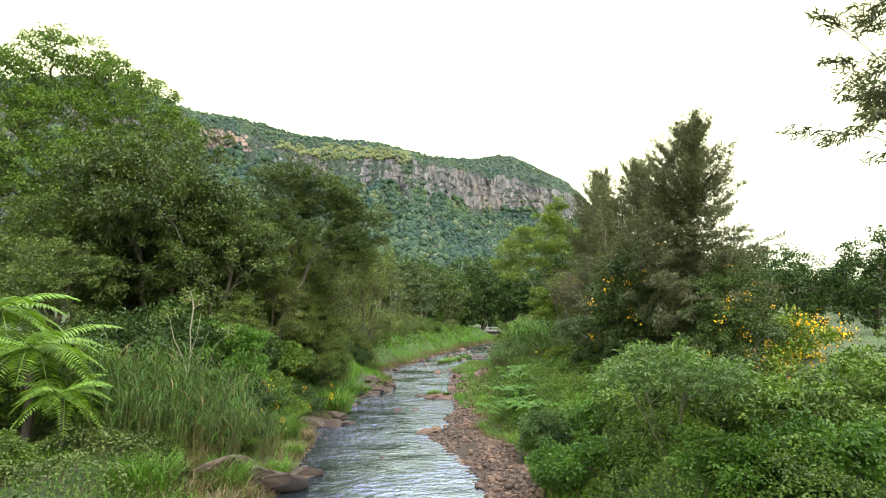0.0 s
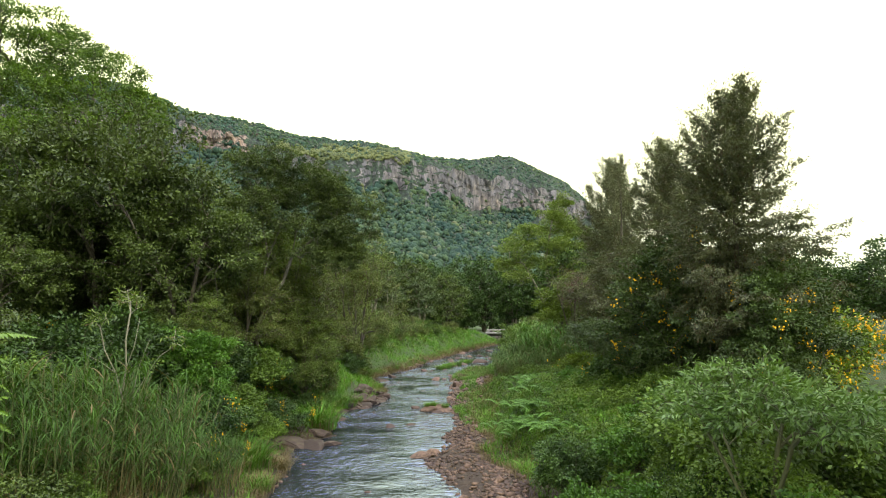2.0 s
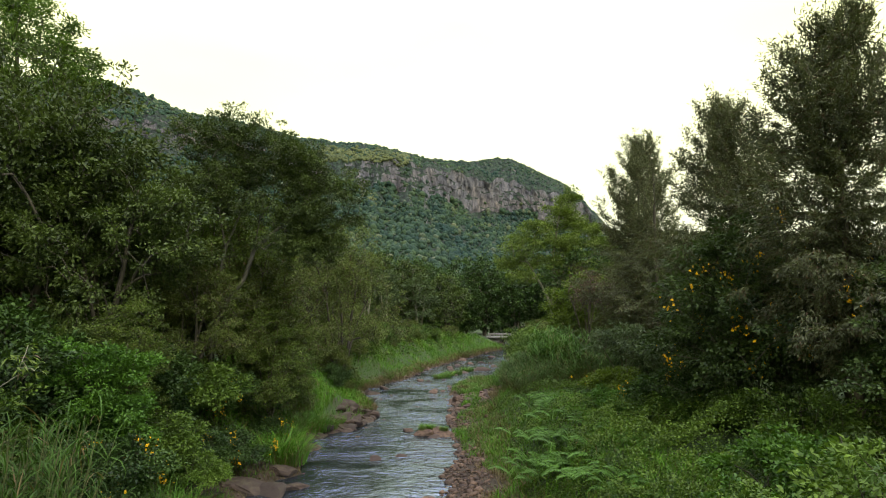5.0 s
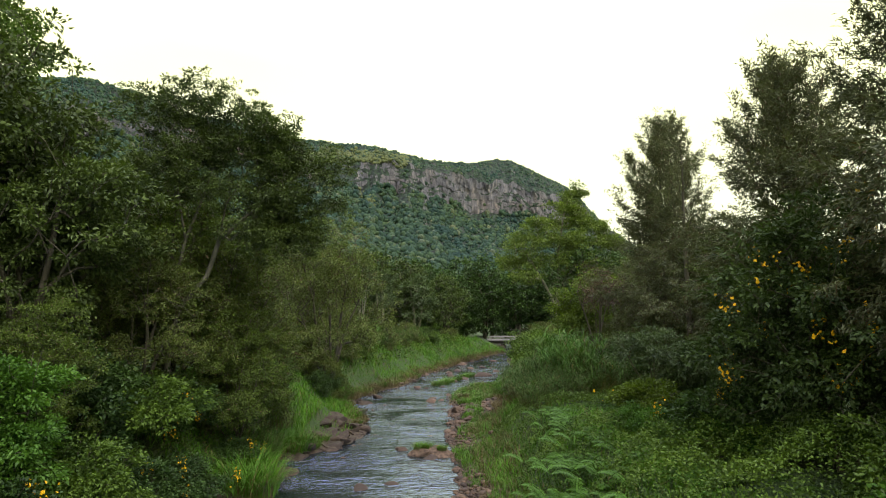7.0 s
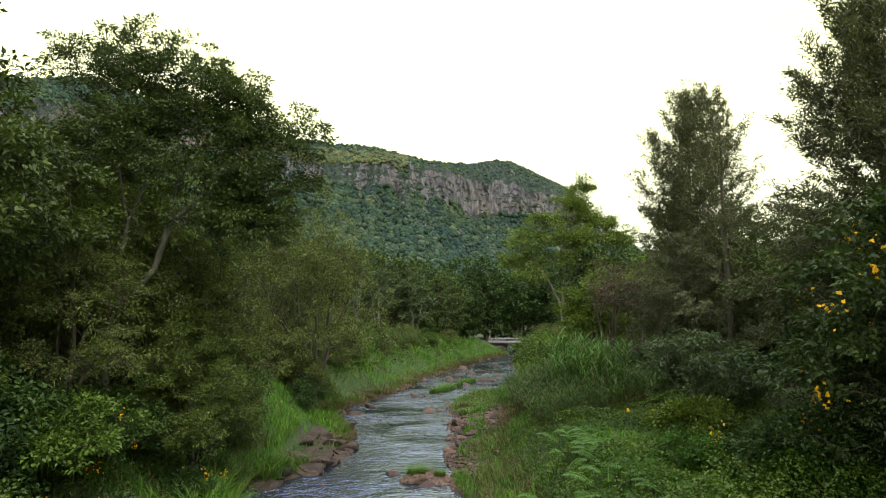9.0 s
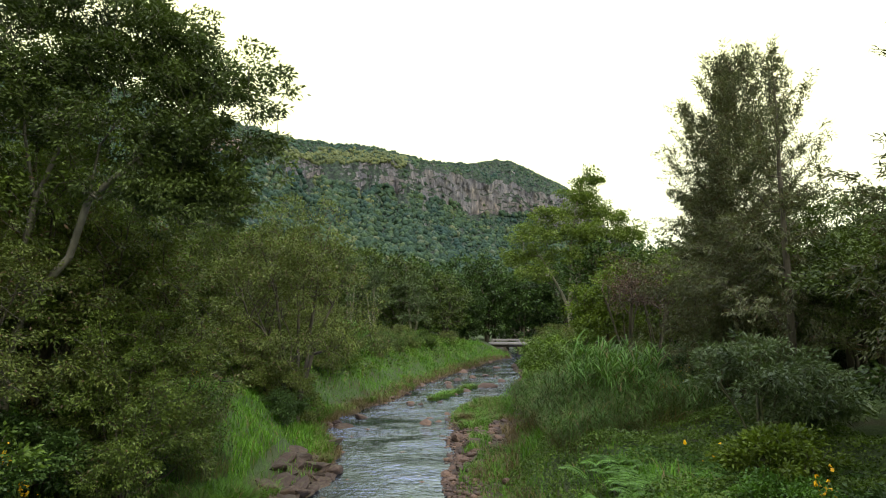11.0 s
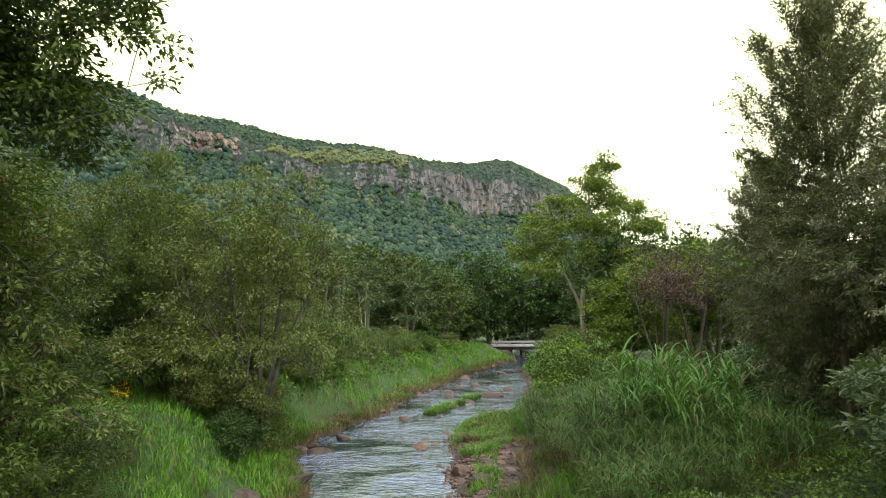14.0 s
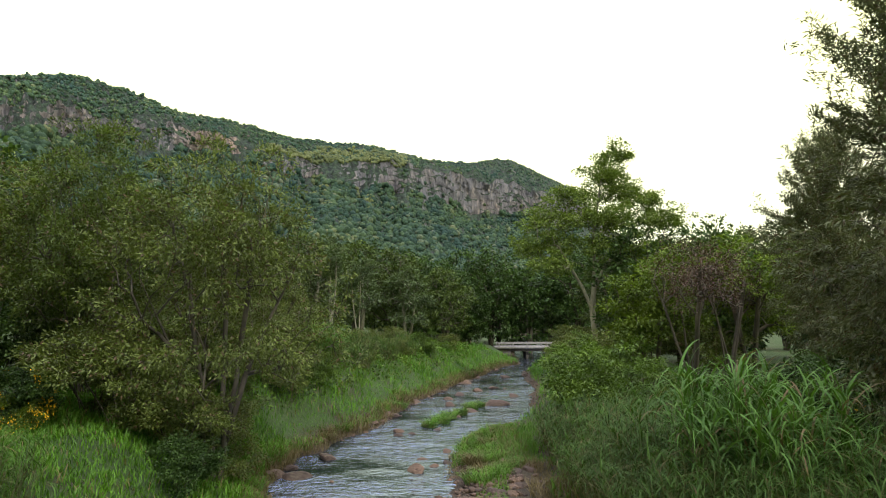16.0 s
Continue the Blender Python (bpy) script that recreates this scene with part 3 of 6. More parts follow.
# ---- the lie of the land ----
def vnoise(x, y, seed=0):
    """Smooth value noise in -1..1 on arrays."""
    x, y = np.asarray(x, float), np.asarray(y, float)
    xi, yi = np.floor(x), np.floor(y)
    u, v = x - xi, y - yi
    u, v = u * u * (3 - 2 * u), v * v * (3 - 2 * v)

    def h(a, b):
        s = np.sin(a * 127.1 + b * 311.7 + seed * 74.7) * 43758.5453
        return (s - np.floor(s)) * 2 - 1
    return (h(xi, yi) * (1 - u) + h(xi + 1, yi) * u) * (1 - v) + (h(xi, yi + 1) * (1 - u) + h(xi + 1, yi + 1) * u) * v


def fbm(x, y, seed=0, octaves=4):
    return sum(vnoise(x * 2 ** k, y * 2 ** k, seed + k) / 2 ** k for k in range(octaves))


# waterlines of the creek, by distance ahead
LEFT_LINE = ((-400, -9), (0, -5.5), (20, -5.5), (24.6, -5.8), (29, -6.2), (32, -6.8), (34.4, -5.4), (36.6, -6.1), (40.5, -7.0), (43.2, -4.9), (45, -4.1), (48.3, -4.2),
             (52, -4.6), (55, -5.8), (58, -6.1), (61, -6.1), (62.5, -5.2), (65.6, -4.5), (69, -3.2), (73.3, -2.5), (79.5, -1.5), (86.5, 0.9), (90.6, 1.8), (97, 4.3),
             (105, 6.4), (112, 8.9), (116, 11.5), (126, 12.5), (160, 15), (400, 60))
RIGHT_LINE = ((-400, -1), (0, 3.0), (20, 1.7), (24.4, 0.9), (27.3, 0.3), (30, -0.5), (31.4, 0.3), (33.8, 0.2), (36.5, 1.0), (40, 0.7), (45.5, 0.5), (50, 0.85), (55, 0.85),
              (60, 1.1), (64.5, 2.1), (67, 2.8), (68.6, 3.8), (69.6, 6.0), (72.5, 6.3), (76.4, 7.2), (81, 7.5), (86.6, 8.9), (92.6, 9.2), (100.6, 9.6), (110.5, 12.0),
              (118, 15.5), (126, 19), (160, 22), (400, 70))
EDGE_LY, EDGE_L = zip(*LEFT_LINE)
EDGE_RY, EDGE_R = zip(*RIGHT_LINE)
BAR = ((0, 0.3), (15, 0.5), (20, 1.8), (26, 2.6), (31, 2.4), (35, 1.4), (42, 0.9), (47, 1.6), (52, 3.2), (60, 3.7), (64, 2.7), (70, 0.6), (400, 0.4))     # width of the stony bar beside the water
BAR_Y, BAR_W = zip(*BAR)
LEFT_Y, LEFT_H = (0, 18, 22, 38, 60, 100, 150), (1.2, 1.5, 2.3, 2.8, 2.9, 2.3, 1.7)


def left_edge(y):
    return np.interp(y, EDGE_LY, EDGE_L) + 0.18 * vnoise(y * 0.45, 0.5, 3) + 0.16 * vnoise(y * 1.4, 2.5, 5)


def right_edge(y):
    return np.interp(y, EDGE_RY, EDGE_R) + 0.25 * vnoise(y * 0.42, 7.5, 4) + 0.22 * vnoise(y * 1.3, 4.5, 6)


def step(u):
    u = np.clip(u, 0, 1)
    return u * u * (3 - 2 * u)


def ground_z(x, y):
    x, y = np.asarray(x, float), np.asarray(y, float)
    dl, dr = left_edge(y) - x, x - right_edge(y)
    bed = -0.55 * step(np.minimum(-dl, -dr) / 1.2)
    hl = np.interp(y, LEFT_Y, LEFT_H)
    zl = 0.22 * step(dl / 0.6) + hl * step((dl - 0.4) / 5.2) + 1.3 * step((dl - 7) / 9)
    bar = np.interp(y, BAR_Y, BAR_W)
    zr = 0.26 * step(dr / 1.0) + 2.1 * step((dr - bar) / 3.6) + 0.5 * step((dr - 6) / 10)
    z = np.where(dl > 0, zl, np.where(dr > 0, zr, bed))
    land = step(np.maximum(dl, dr) / 3)
    z = z + land * (0.18 * fbm(x * 0.35, y * 0.35, 11) + 0.5 * fbm(x * 0.05, y * 0.05, 12) * step(np.maximum(dl, dr) / 15))
    # foot slopes: up to the mountain, and a low rise across the creek
    z = z + 14 * step((-x - 25) / 160) * step((y + 60) / 200)
    z = z + 22 * step((x - 40) / 220) * step((y - 60) / 260)
    return z


def on_ground(x, y):
    return float(ground_z(x, y))


def grid_ground():
    def axis(a, b, fine, far):
        core = np.arange(a, b + fine / 2, fine)
        steps, s, up, dn = fine, fine, [core[-1]], [core[0]]
        while up[-1] < far:
            s *= 1.18
            up.append(up[-1] + s)
        s = steps
        while dn[-1] > -far:
            s *= 1.18
            dn.append(dn[-1] - s)
        return np.concatenate([dn[:0:-1], core, up[1:]])
    gx, gy = axis(-14, 16, 0.35, 3500), axis(8, 112, 0.6, 3500)
    xx, yy = np.meshgrid(gx, gy)
    zz = ground_z(xx, yy)
    w, h = len(gx), len(gy)
    i = (np.arange(h - 1)[:, None] * w + np.arange(w - 1)[None]).ravel()
    f = np.stack([i, i + 1, i + w + 1, i + w], 1)
    return np.stack([xx, yy, zz], -1).reshape(-1, 3), f


v, f = grid_ground()
ground = tagged(new("ground", mesh_of("ground", v, f, M_GROUND, smooth=True)),
                "brown soil and leaf litter creek banks with grass", "ground", kind="structure")


def build_water():
    ys = np.concatenate([np.arange(-300, 12, 8.0), np.arange(12, 130, 0.2), np.arange(130, 300, 8.0)])
    us = np.linspace(0, 1, 40)
    a, b = left_edge(ys) - 1.2, right_edge(ys) + 1.2
    b = b + np.where((ys > 50) & (ys < 66), 3.0, 0.0)
    xx = a[:, None] + (b - a)[:, None] * us[None]
    yy = np.repeat(ys[:, None], len(us), 1)
    zz = 0.020 * fbm(xx * 0.5, yy * 0.9, 29, 3)       # low swell over the stones of the bed
    w = len(us)
    i = (np.arange(len(ys) - 1)[:, None] * w + np.arange(w - 1)[None]).ravel()
    return np.stack([xx, yy, zz], -1).reshape(-1, 3), np.stack([i, i + 1, i + w + 1, i + w], 1)


v, f = build_water()
tagged(new("water", mesh_of("water", v, f, M_WATER, smooth=True)), "shallow rippled creek water reflecting a bright cloudy sky", "creek", kind="structure")

# ---- the mountain: ridge across, then height of the ridge, cliff head and cliff foot as slopes seen from the creek ----
RIDGE = (  # bearing (x over y), distance ahead, ridge, cliff head, cliff foot
    (-1.60, 420, 0.38, 0.34, 0.33), (-1.05, 520, 0.415, 0.365, 0.340),
    (-0.758, 616, 0.424, 0.376, 0.326), (-0.700, 648, 0.425, 0.381, 0.336), (-0.633, 692, 0.426, 0.369, 0.328), (-0.579, 727, 0.410, 0.349, 0.329), (-0.535, 755, 0.398, 0.335, 0.325),
    (-0.510, 771, 0.387, 0.348, 0.315), (-0.465, 800, 0.365, 0.342, 0.307), (-0.421, 829, 0.352, 0.320, 0.308), (-0.402, 841, 0.349, 0.322, 0.295), (-0.368, 864, 0.343, 0.315, 0.298),
    (-0.319, 899, 0.332, 0.298, 0.284), (-0.270, 934, 0.317, 0.288, 0.258), (-0.241, 955, 0.310, 0.281, 0.242), (-0.212, 976, 0.305, 0.271, 0.242), (-0.173, 1004, 0.302, 0.277, 0.235),
    (-0.125, 1039, 0.300, 0.276, 0.231), (-0.076, 1074, 0.286, 0.260, 0.229), (-0.047, 1100, 0.279, 0.261, 0.221), (-0.018, 1128, 0.272, 0.257, 0.214), (0.021, 1165, 0.267, 0.248, 0.204),
    (0.050, 1192, 0.267, 0.238, 0.197), (0.079, 1220, 0.270, 0.226, 0.193), (0.104, 1239, 0.274, 0.226, 0.191), (0.128, 1256, 0.269, 0.228, 0.187), (0.157, 1276, 0.255, 0.218, 0.181),
    (0.176, 1289, 0.245, 0.213, 0.177), (0.214, 1316, 0.227, 0.201, 0.171), (0.242, 1336, 0.201, 0.186, 0.167), (0.261, 1349, 0.177, 0.171, 0.161), (0.289, 1370, 0.147, 0.144, 0.141),
    (0.40, 1450, 0.08, 0.07, 0.06))


def build_mountain():
    r = np.array(RIDGE)
    t = np.linspace(r[0, 0], r[-1, 0], 900)
    dist, top, head, foot = (np.interp(t, r[:, 0], r[:, k]) for k in range(1, 5))
    k = np.ones(7) / 7
    smooth = lambda a: np.convolve(np.pad(a, 3, mode="edge"), k, mode="valid")
    dist, top, head, foot = map(smooth, (dist, top + 0.003, head + 0.008 * step((t + 0.12) / 0.1) + 0.004 * step((-0.3 - t) / 0.1), foot - 0.004 - 0.005 * step((t + 0.12) / 0.1) - 0.006 * step((-0.3 - t) / 0.1)))
    prof, cliff = [], []
    wob = 1 + 0.05 * fbm(t * 11, 0 * t, 31) + 0.02 * fbm(t * 60, 0 * t, 33)
    gap = np.clip(0.85 + 1.2 * fbm(t * 22, 0 * t + 3, 35, 3), 0.0, 1.0)
    head = head + 0.006 * fbm(t * 30, 0 * t, 36, 4)
    foot = foot + 0.008 * fbm(t * 24, 0 * t, 37, 4)     # gullies of forest between the cliffs
    for u in np.linspace(0, 1, 130):
        if u < 0.08:                                   # behind the ridge
            w = u / 0.08
            d, e = dist * (1.35 - 0.35 * w), top * (0.35 + 0.65 * w) / (1.35 - 0.35 * w) * 1.0
        elif u < 0.28:                                 # from the ridge down to the cliff head
            w = (u - 0.08) / 0.20
            d, e = dist * (1 - 0.085 * w), top + (head - top) * w ** 1.3
        elif u < 0.55:                                 # the cliff
            w = (u - 0.28) / 0.27
            d, e = dist * (0.915 - (0.007 + 0.045 * (1 - gap)) * w), head + (foot - head) * w
        else:                                          # the forested talus
            w = (u - 0.55) / 0.45
            d0 = dist * (0.908 - 0.045 * (1 - gap))
            d, e = d0 + (dist * 0.36 - d0) * w, foot * (1 - w) ** 1.12
        rough = 0.0 if u < 0.02 else 1.0
        buttress = fbm(t * 24 + 9, 0 * t + u * 1.2, 41, 4) * 0.014 * rough * (1.0 if 0.2 < u < 0.75 else 0.4)
        column = 0.0042 * fbm(t * 130, 0 * t + u * 7, 48, 4) * (1.0 if 0.26 < u < 0.58 else 0.0)
        if 0.28 < u < 0.56:                            # broken blocks and ledges
            bx, bz = np.floor(t * 130 + 1.5 * fbm(t * 40, 0 * t + u * 20, 46, 2)), np.floor(u * 14 + 1.2 * fbm(t * 50, 0 * t + u * 8, 47, 2))
            h = np.sin(bx * 91.7 + bz * 47.3) * 43758.5453
            column = column + 0.0034 * (h - np.floor(h) - 0.5)
        d = d * (1 + buttress + column) * wob ** 0.3
        z = d * e + 4 * fbm(t * 90, 0 * t + u * 40, 44, 3) * rough * (1 - 0.6 * (u < 0.1))
        cliff.append((gap > 0.45) & (0.27 < u < 0.56))
        prof.append(np.stack([t * d, d + 20, np.maximum(z, -2) + 2], -1))
    p, bare = np.stack(prof, 0), np.stack(cliff, 0)
    w = p.shape[1]
    i = (np.arange(p.shape[0] - 1)[:, None] * w + np.arange(w - 1)[None]).ravel()
    return p, bare, np.stack([i, i + w, i + w + 1, i + 1], 1)


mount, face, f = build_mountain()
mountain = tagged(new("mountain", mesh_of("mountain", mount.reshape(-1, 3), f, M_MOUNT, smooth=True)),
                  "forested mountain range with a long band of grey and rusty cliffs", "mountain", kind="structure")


def crown_field(seed, n, u0, u1, t0, t1, r0, r1, keep):
    """Rounded, lumpy tree crowns standing shoulder to shoulder on the slope."""
    g = np.random.default_rng(seed)
    bm = bmesh.new()
    bmesh.ops.create_icosphere(bm, subdivisions=1, radius=1.0)
    ball = np.array([vert.co[:] for vert in bm.verts])
    tri = np.array([[vert.index for vert in fc.verts] for fc in bm.faces])
    bm.free()
    u, t = g.uniform(u0, u1, n), g.uniform(t0, t1, n)
    ok = keep(u, t)
    u, t = u[ok], t[ok]
    n = len(u)
    a = u * (mount.shape[0] - 1)
    b = (t - RIDGE[0][0]) / (RIDGE[-1][0] - RIDGE[0][0]) * (mount.shape[1] - 1)
    i, j = a.astype(int), b.astype(int)
    s, q = (a - i)[:, None], (b - j)[:, None]
    p = (mount[i, j] * (1 - s) + mount[i + 1, j] * s) * (1 - q) + (mount[i, j + 1] * (1 - s) + mount[i + 1, j + 1] * s) * q
    r = r0 * 0.8 + (r1 * 1.25 - r0 * 0.8) * g.random(n) ** 2
    size = np.stack([r, r * g.uniform(0.8, 1.2, n), r * g.uniform(0.75, 1.25, n)], 1)
    v = ball[None] * (1 + 0.16 * g.normal(size=(n, len(ball), 1))) * size[:, None]
    v = v + p[:, None] + np.array([0, -0.1, 0.22]) * r[:, None, None]
    return v.reshape(-1, 3), (np.arange(n)[:, None, None] * len(ball) + tri[None]).reshape(-1, 3)


v, f = merge([crown_field(2, 21000, 0.49, 0.82, -0.76, 0.36, 2.2, 4.4, lambda u, t: u > 0.535 + 0.06 * fbm(t * 45, u * 10, 82, 3)),
              crown_field(3, 700, 0.33, 0.53, -0.72, 0.30, 1.6, 3.2, lambda u, t: fbm(t * 50, u * 16, 83, 3) > 0.38)])
tagged(new("forest", mesh_of("forest", v, f, M_FAR, smooth=True)), "dense dark green eucalypt forest covering the mountain slopes", "forest", kind="stuff")
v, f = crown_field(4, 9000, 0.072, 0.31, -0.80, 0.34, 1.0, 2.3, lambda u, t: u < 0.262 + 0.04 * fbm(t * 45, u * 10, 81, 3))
tagged(new("forest", mesh_of("ridge_forest", v, f, M_RIDGE_SUN, smooth=True)), "lighter green forest along the mountain ridge, sunlight painted into its colour", "forest", kind="stuff")
# crowns in the sunlit strip; the sun is in their colour
v, f = crown_field(5, 3200, 0.12, 0.30, -0.30, -0.055, 1.3, 2.8, lambda u, t: u > 0.27 - 0.9 * (t + 0.30) * 0.6 + 0.03 * fbm(t * 30, u * 12, 84, 3) - 0.03)
w, q = crown_field(6, 1500, 0.53, 0.62, -0.30, -0.10, 1.6, 3.0, lambda u, t: fbm(t * 30, u * 12, 85, 3) > -0.1)
v, f = merge([(v, f), (w, q)])
tagged(new("forest", mesh_of("sunlit_crowns", v, f, M_SUN_CANOPY, smooth=True)), "yellow-green forest above and below the cliffs, sunlight painted into its colour", "forest", kind="stuff")


# ---- the bridge ----
def box_arrays(a, b):
    (x0, y0, z0), (x1, y1, z1) = a, b
    v = np.array([(x, y, z) for z in (z0, z1) for x, y in ((x0, y0), (x1, y0), (x1, y1), (x0, y1))], float)
    f = np.array([(3, 2, 1, 0), (4, 5, 6, 7), (0, 1, 5, 4), (1, 2, 6, 5), (2, 3, 7, 6), (3, 0, 4, 7)])
    return v, f


def build_bridge():
    e = new("bridge")
    e.location = (13.0, 127.0, 0.0)
    def bit(name, a, b, mat, label=""):
        v, f = box_arrays(a, b)
        me = mesh_of(name, v, f, mat)
        bm = bmesh.new()
        bm.from_mesh(me)
        bmesh.ops.bevel(bm, geom=list(bm.edges), offset=0.02, segments=1, affect="EDGES")
        bm.to_mesh(me)
        bm.free()
        return part_of(name, me, e, label)
    bit("deck", (-4, 0, 1.62), (17, 4.2, 1.92), M_TIMBER, "pale weathered deck edge beam")
    for k in range(3):
        bit("girder", (-4, 0.4 + 1.5 * k, 1.15), (17, 0.75 + 1.5 * k, 1.615), M_PIER, "dark girder")
    for s in (0.05, 4.0):
        bit("kerb_rail", (-3.5, s, 2.30), (16.6, s + 0.15, 2.47), M_TIMBER)
        for k in range(10):
            bit("rail_post", (-3.4 + 2.2 * k, s, 1.92), (-3.22 + 2.2 * k, s + 0.14, 2.295), M_TIMBER)
    for x in (0.9, 5.2, 9.5):
        for yy in (0.5, 3.2):
            bit("pier", (x, yy, -0.8), (x + 0.42, yy + 0.42, 1.0), M_PIER)
        bit("headstock", (x - 0.05, 0.2, 1.002), (x + 0.47, 4.0, 1.148), M_PIER)
    bit("abutment", (-4.4, -0.2, -0.5), (-1.6, 4.4, 1.14), M_PIER)
    bit("abutment", (13.4, -0.2, -0.5), (17.4, 4.4, 1.14), M_PIER)
    return tagged(e, "low grey timber road bridge with a post rail over the creek", "bridge")


build_bridge()

# ---- planting ----
MASTERS = {}


def put(kind, x, y, scale=1.0, turn=None, label="", z=None, sink=0.0, group="", tall=1.0):
    """Stands a plant of a kind on the ground; the first is built, the others are copies of it."""
    build, name_label, category, grp = KINDS[kind]
    z = on_ground(x, y) - sink if z is None else z
    if turn is None:
        turn = (x * 37.7 + y * 91.3) % 360
    m = Matrix.LocRotScale((x, y, z), Euler((0, 0, radians(turn))), (scale, scale, scale * tall))
    if kind not in MASTERS:
        ob = build()
        MASTERS[kind] = ob
        ob.matrix_basis = m
    else:
        ob = copy_thing(MASTERS[kind], Matrix())
        ob.matrix_basis = m
    return tagged(ob, label or name_label, category, group or grp)


def she_oak(seed, h, base_r, limbs, per, bare=0.12, ragged=0.3, lean=(0, 0), needle=(0.28, 0.05), spread=0.42, dens=3.4, prof=(0.6, 0.9, 1.0, 0.72, 0.36, 0.08)):
    """A conifer-like river tree: one straight stem, rising limbs that carry feathery sprays, with gaps between them."""
    def build():
        rng = np.random.default_rng(seed)
        line = stem_line(rng, 0, 0, h, lean, 12, 0.02)
        L = np.array(line)
        ends = []
        for k in range(limbs):
            u = bare + (0.98 - bare) * (k + rng.uniform(0, 1)) / limbs
            a = k * 2.4 + rng.normal() * 0.35
            ln = base_r * float(np.interp(u, (0, 0.15, 0.4, 0.7, 0.9, 1.0), prof)) * (1 + ragged * rng.normal())
            ln = max(ln, 0.3)
            rise = math.radians(rng.uniform(18, 36) + 24 * u)
            m = max(3, int(ln * dens))
            s = ln * rng.uniform(0.08, 1.0, m) ** 0.9
            s[0] = ln
            aa = a + rng.normal(size=m) * 0.24
            x0, y0 = np.interp(u * h, L[:, 2], L[:, 0]), np.interp(u * h, L[:, 2], L[:, 1])
            ends.append(np.stack([x0 + np.cos(aa) * s * math.cos(rise), y0 + np.sin(aa) * s * math.cos(rise),
                                  u * h + s * math.sin(rise) + 0.14 * rng.normal(size=m)], 1))
        ends = np.concatenate(ends)
        return plant("tree", seed, [line], None, len(ends), per, spread, needle[0], needle[1], M_NEEDLE, M_BARK, 0.010 * h, droop=0.2,
                     needles=True, ends=ends, low=0.02, rise=0.2, twist=0.05)
    return build


def crown_tree(seed, stems, lobes, clumps, per, spread, size, width, leaf, bark=None, radius=0.16, name="tree", **kw):
    def build():
        rng = np.random.default_rng(seed + 1000)
        lines = [stem_line(rng, *s) if isinstance(s[0], (int, float)) else s for s in stems]
        return plant(name, seed, lines, lobes, clumps, per, spread, size, width, leaf, bark or M_BARK, radius, **kw)
    return build


def cane_clump(seed, n, h, rad, width, mat, bend=1.3, steps=5, dry=0.0, canes=0, low=0.2):
    """A clump of blades; with canes, blades stand off upright stalks all the way up."""
    def build():
        rng = np.random.default_rng(seed)
        a, r = rng.uniform(0, 2 * np.pi, n), rad * rng.uniform(0, 1, n) ** 0.6
        base = np.stack([np.cos(a) * r, np.sin(a) * r, np.full(n, -0.12)], 1)
        lean = np.stack([np.cos(a), np.sin(a), 0 * a], 1) * 0.6 + rng.normal(size=(n, 3)) * 0.9
        ln = h * rng.uniform(0.6, 1.15, n)
        pieces = []
        if canes:
            ca, cr = rng.uniform(0, 2 * np.pi, canes), rad * rng.uniform(0, 1, canes) ** 0.55
            foot = np.stack([np.cos(ca) * cr, np.sin(ca) * cr, np.full(canes, -0.1)], 1)
            head = foot + np.stack([np.cos(ca) * cr * 0.35, np.sin(ca) * cr * 0.35, h * rng.uniform(0.55, 0.92, canes)], 1) + rng.normal(size=(canes, 3)) * np.array([0.15, 0.15, 0])
            pieces.append(("cane_base", mesh_of("stalks", *tube_arrays(foot, head, np.full(canes, 0.014), np.full(canes, 0.007), 4), M_STALK), "thin upright stalks"))
            pick, up = rng.integers(0, canes, n), rng.uniform(low, 1.0, n) ** 0.6
            base = foot[pick] + (head - foot)[pick] * up[:, None]
            ln = 0.35 * h * rng.uniform(0.6, 1.25, n)
        v1, f1 = blade_arrays(base, lean, ln, width * rng.uniform(0.6, 1.2, n), rng, bend * rng.uniform(0.5, 1.4, n), steps, rng.uniform(0.75, 1.4, n) if canes else rng.uniform(1.15, 1.5, n))
        pieces.append(("blade_tuft", mesh_of("blades", v1, f1, mat), ""))
        if dry:
            k = int(n * dry)
            a, r = rng.uniform(0, 2 * np.pi, k), rad * 0.95 * rng.uniform(0.3, 1, k) ** 0.5
            base = np.stack([np.cos(a) * r, np.sin(a) * r, np.full(k, -0.1)], 1)
            lean = np.stack([np.cos(a), np.sin(a), 0 * a], 1) + rng.normal(size=(k, 3)) * 0.5
            v2, f2 = blade_arrays(base, lean, h * rng.uniform(0.25, 0.85, k), width * 0.7, rng, rng.uniform(0.5, 2.2, k), 3)
            pieces.append(("dry_growth", mesh_of("dry_blades", v2, f2, M_STRAW), "straw-coloured dead blades at the foot"))
        return shape_thing("grass_clump", pieces)
    return build


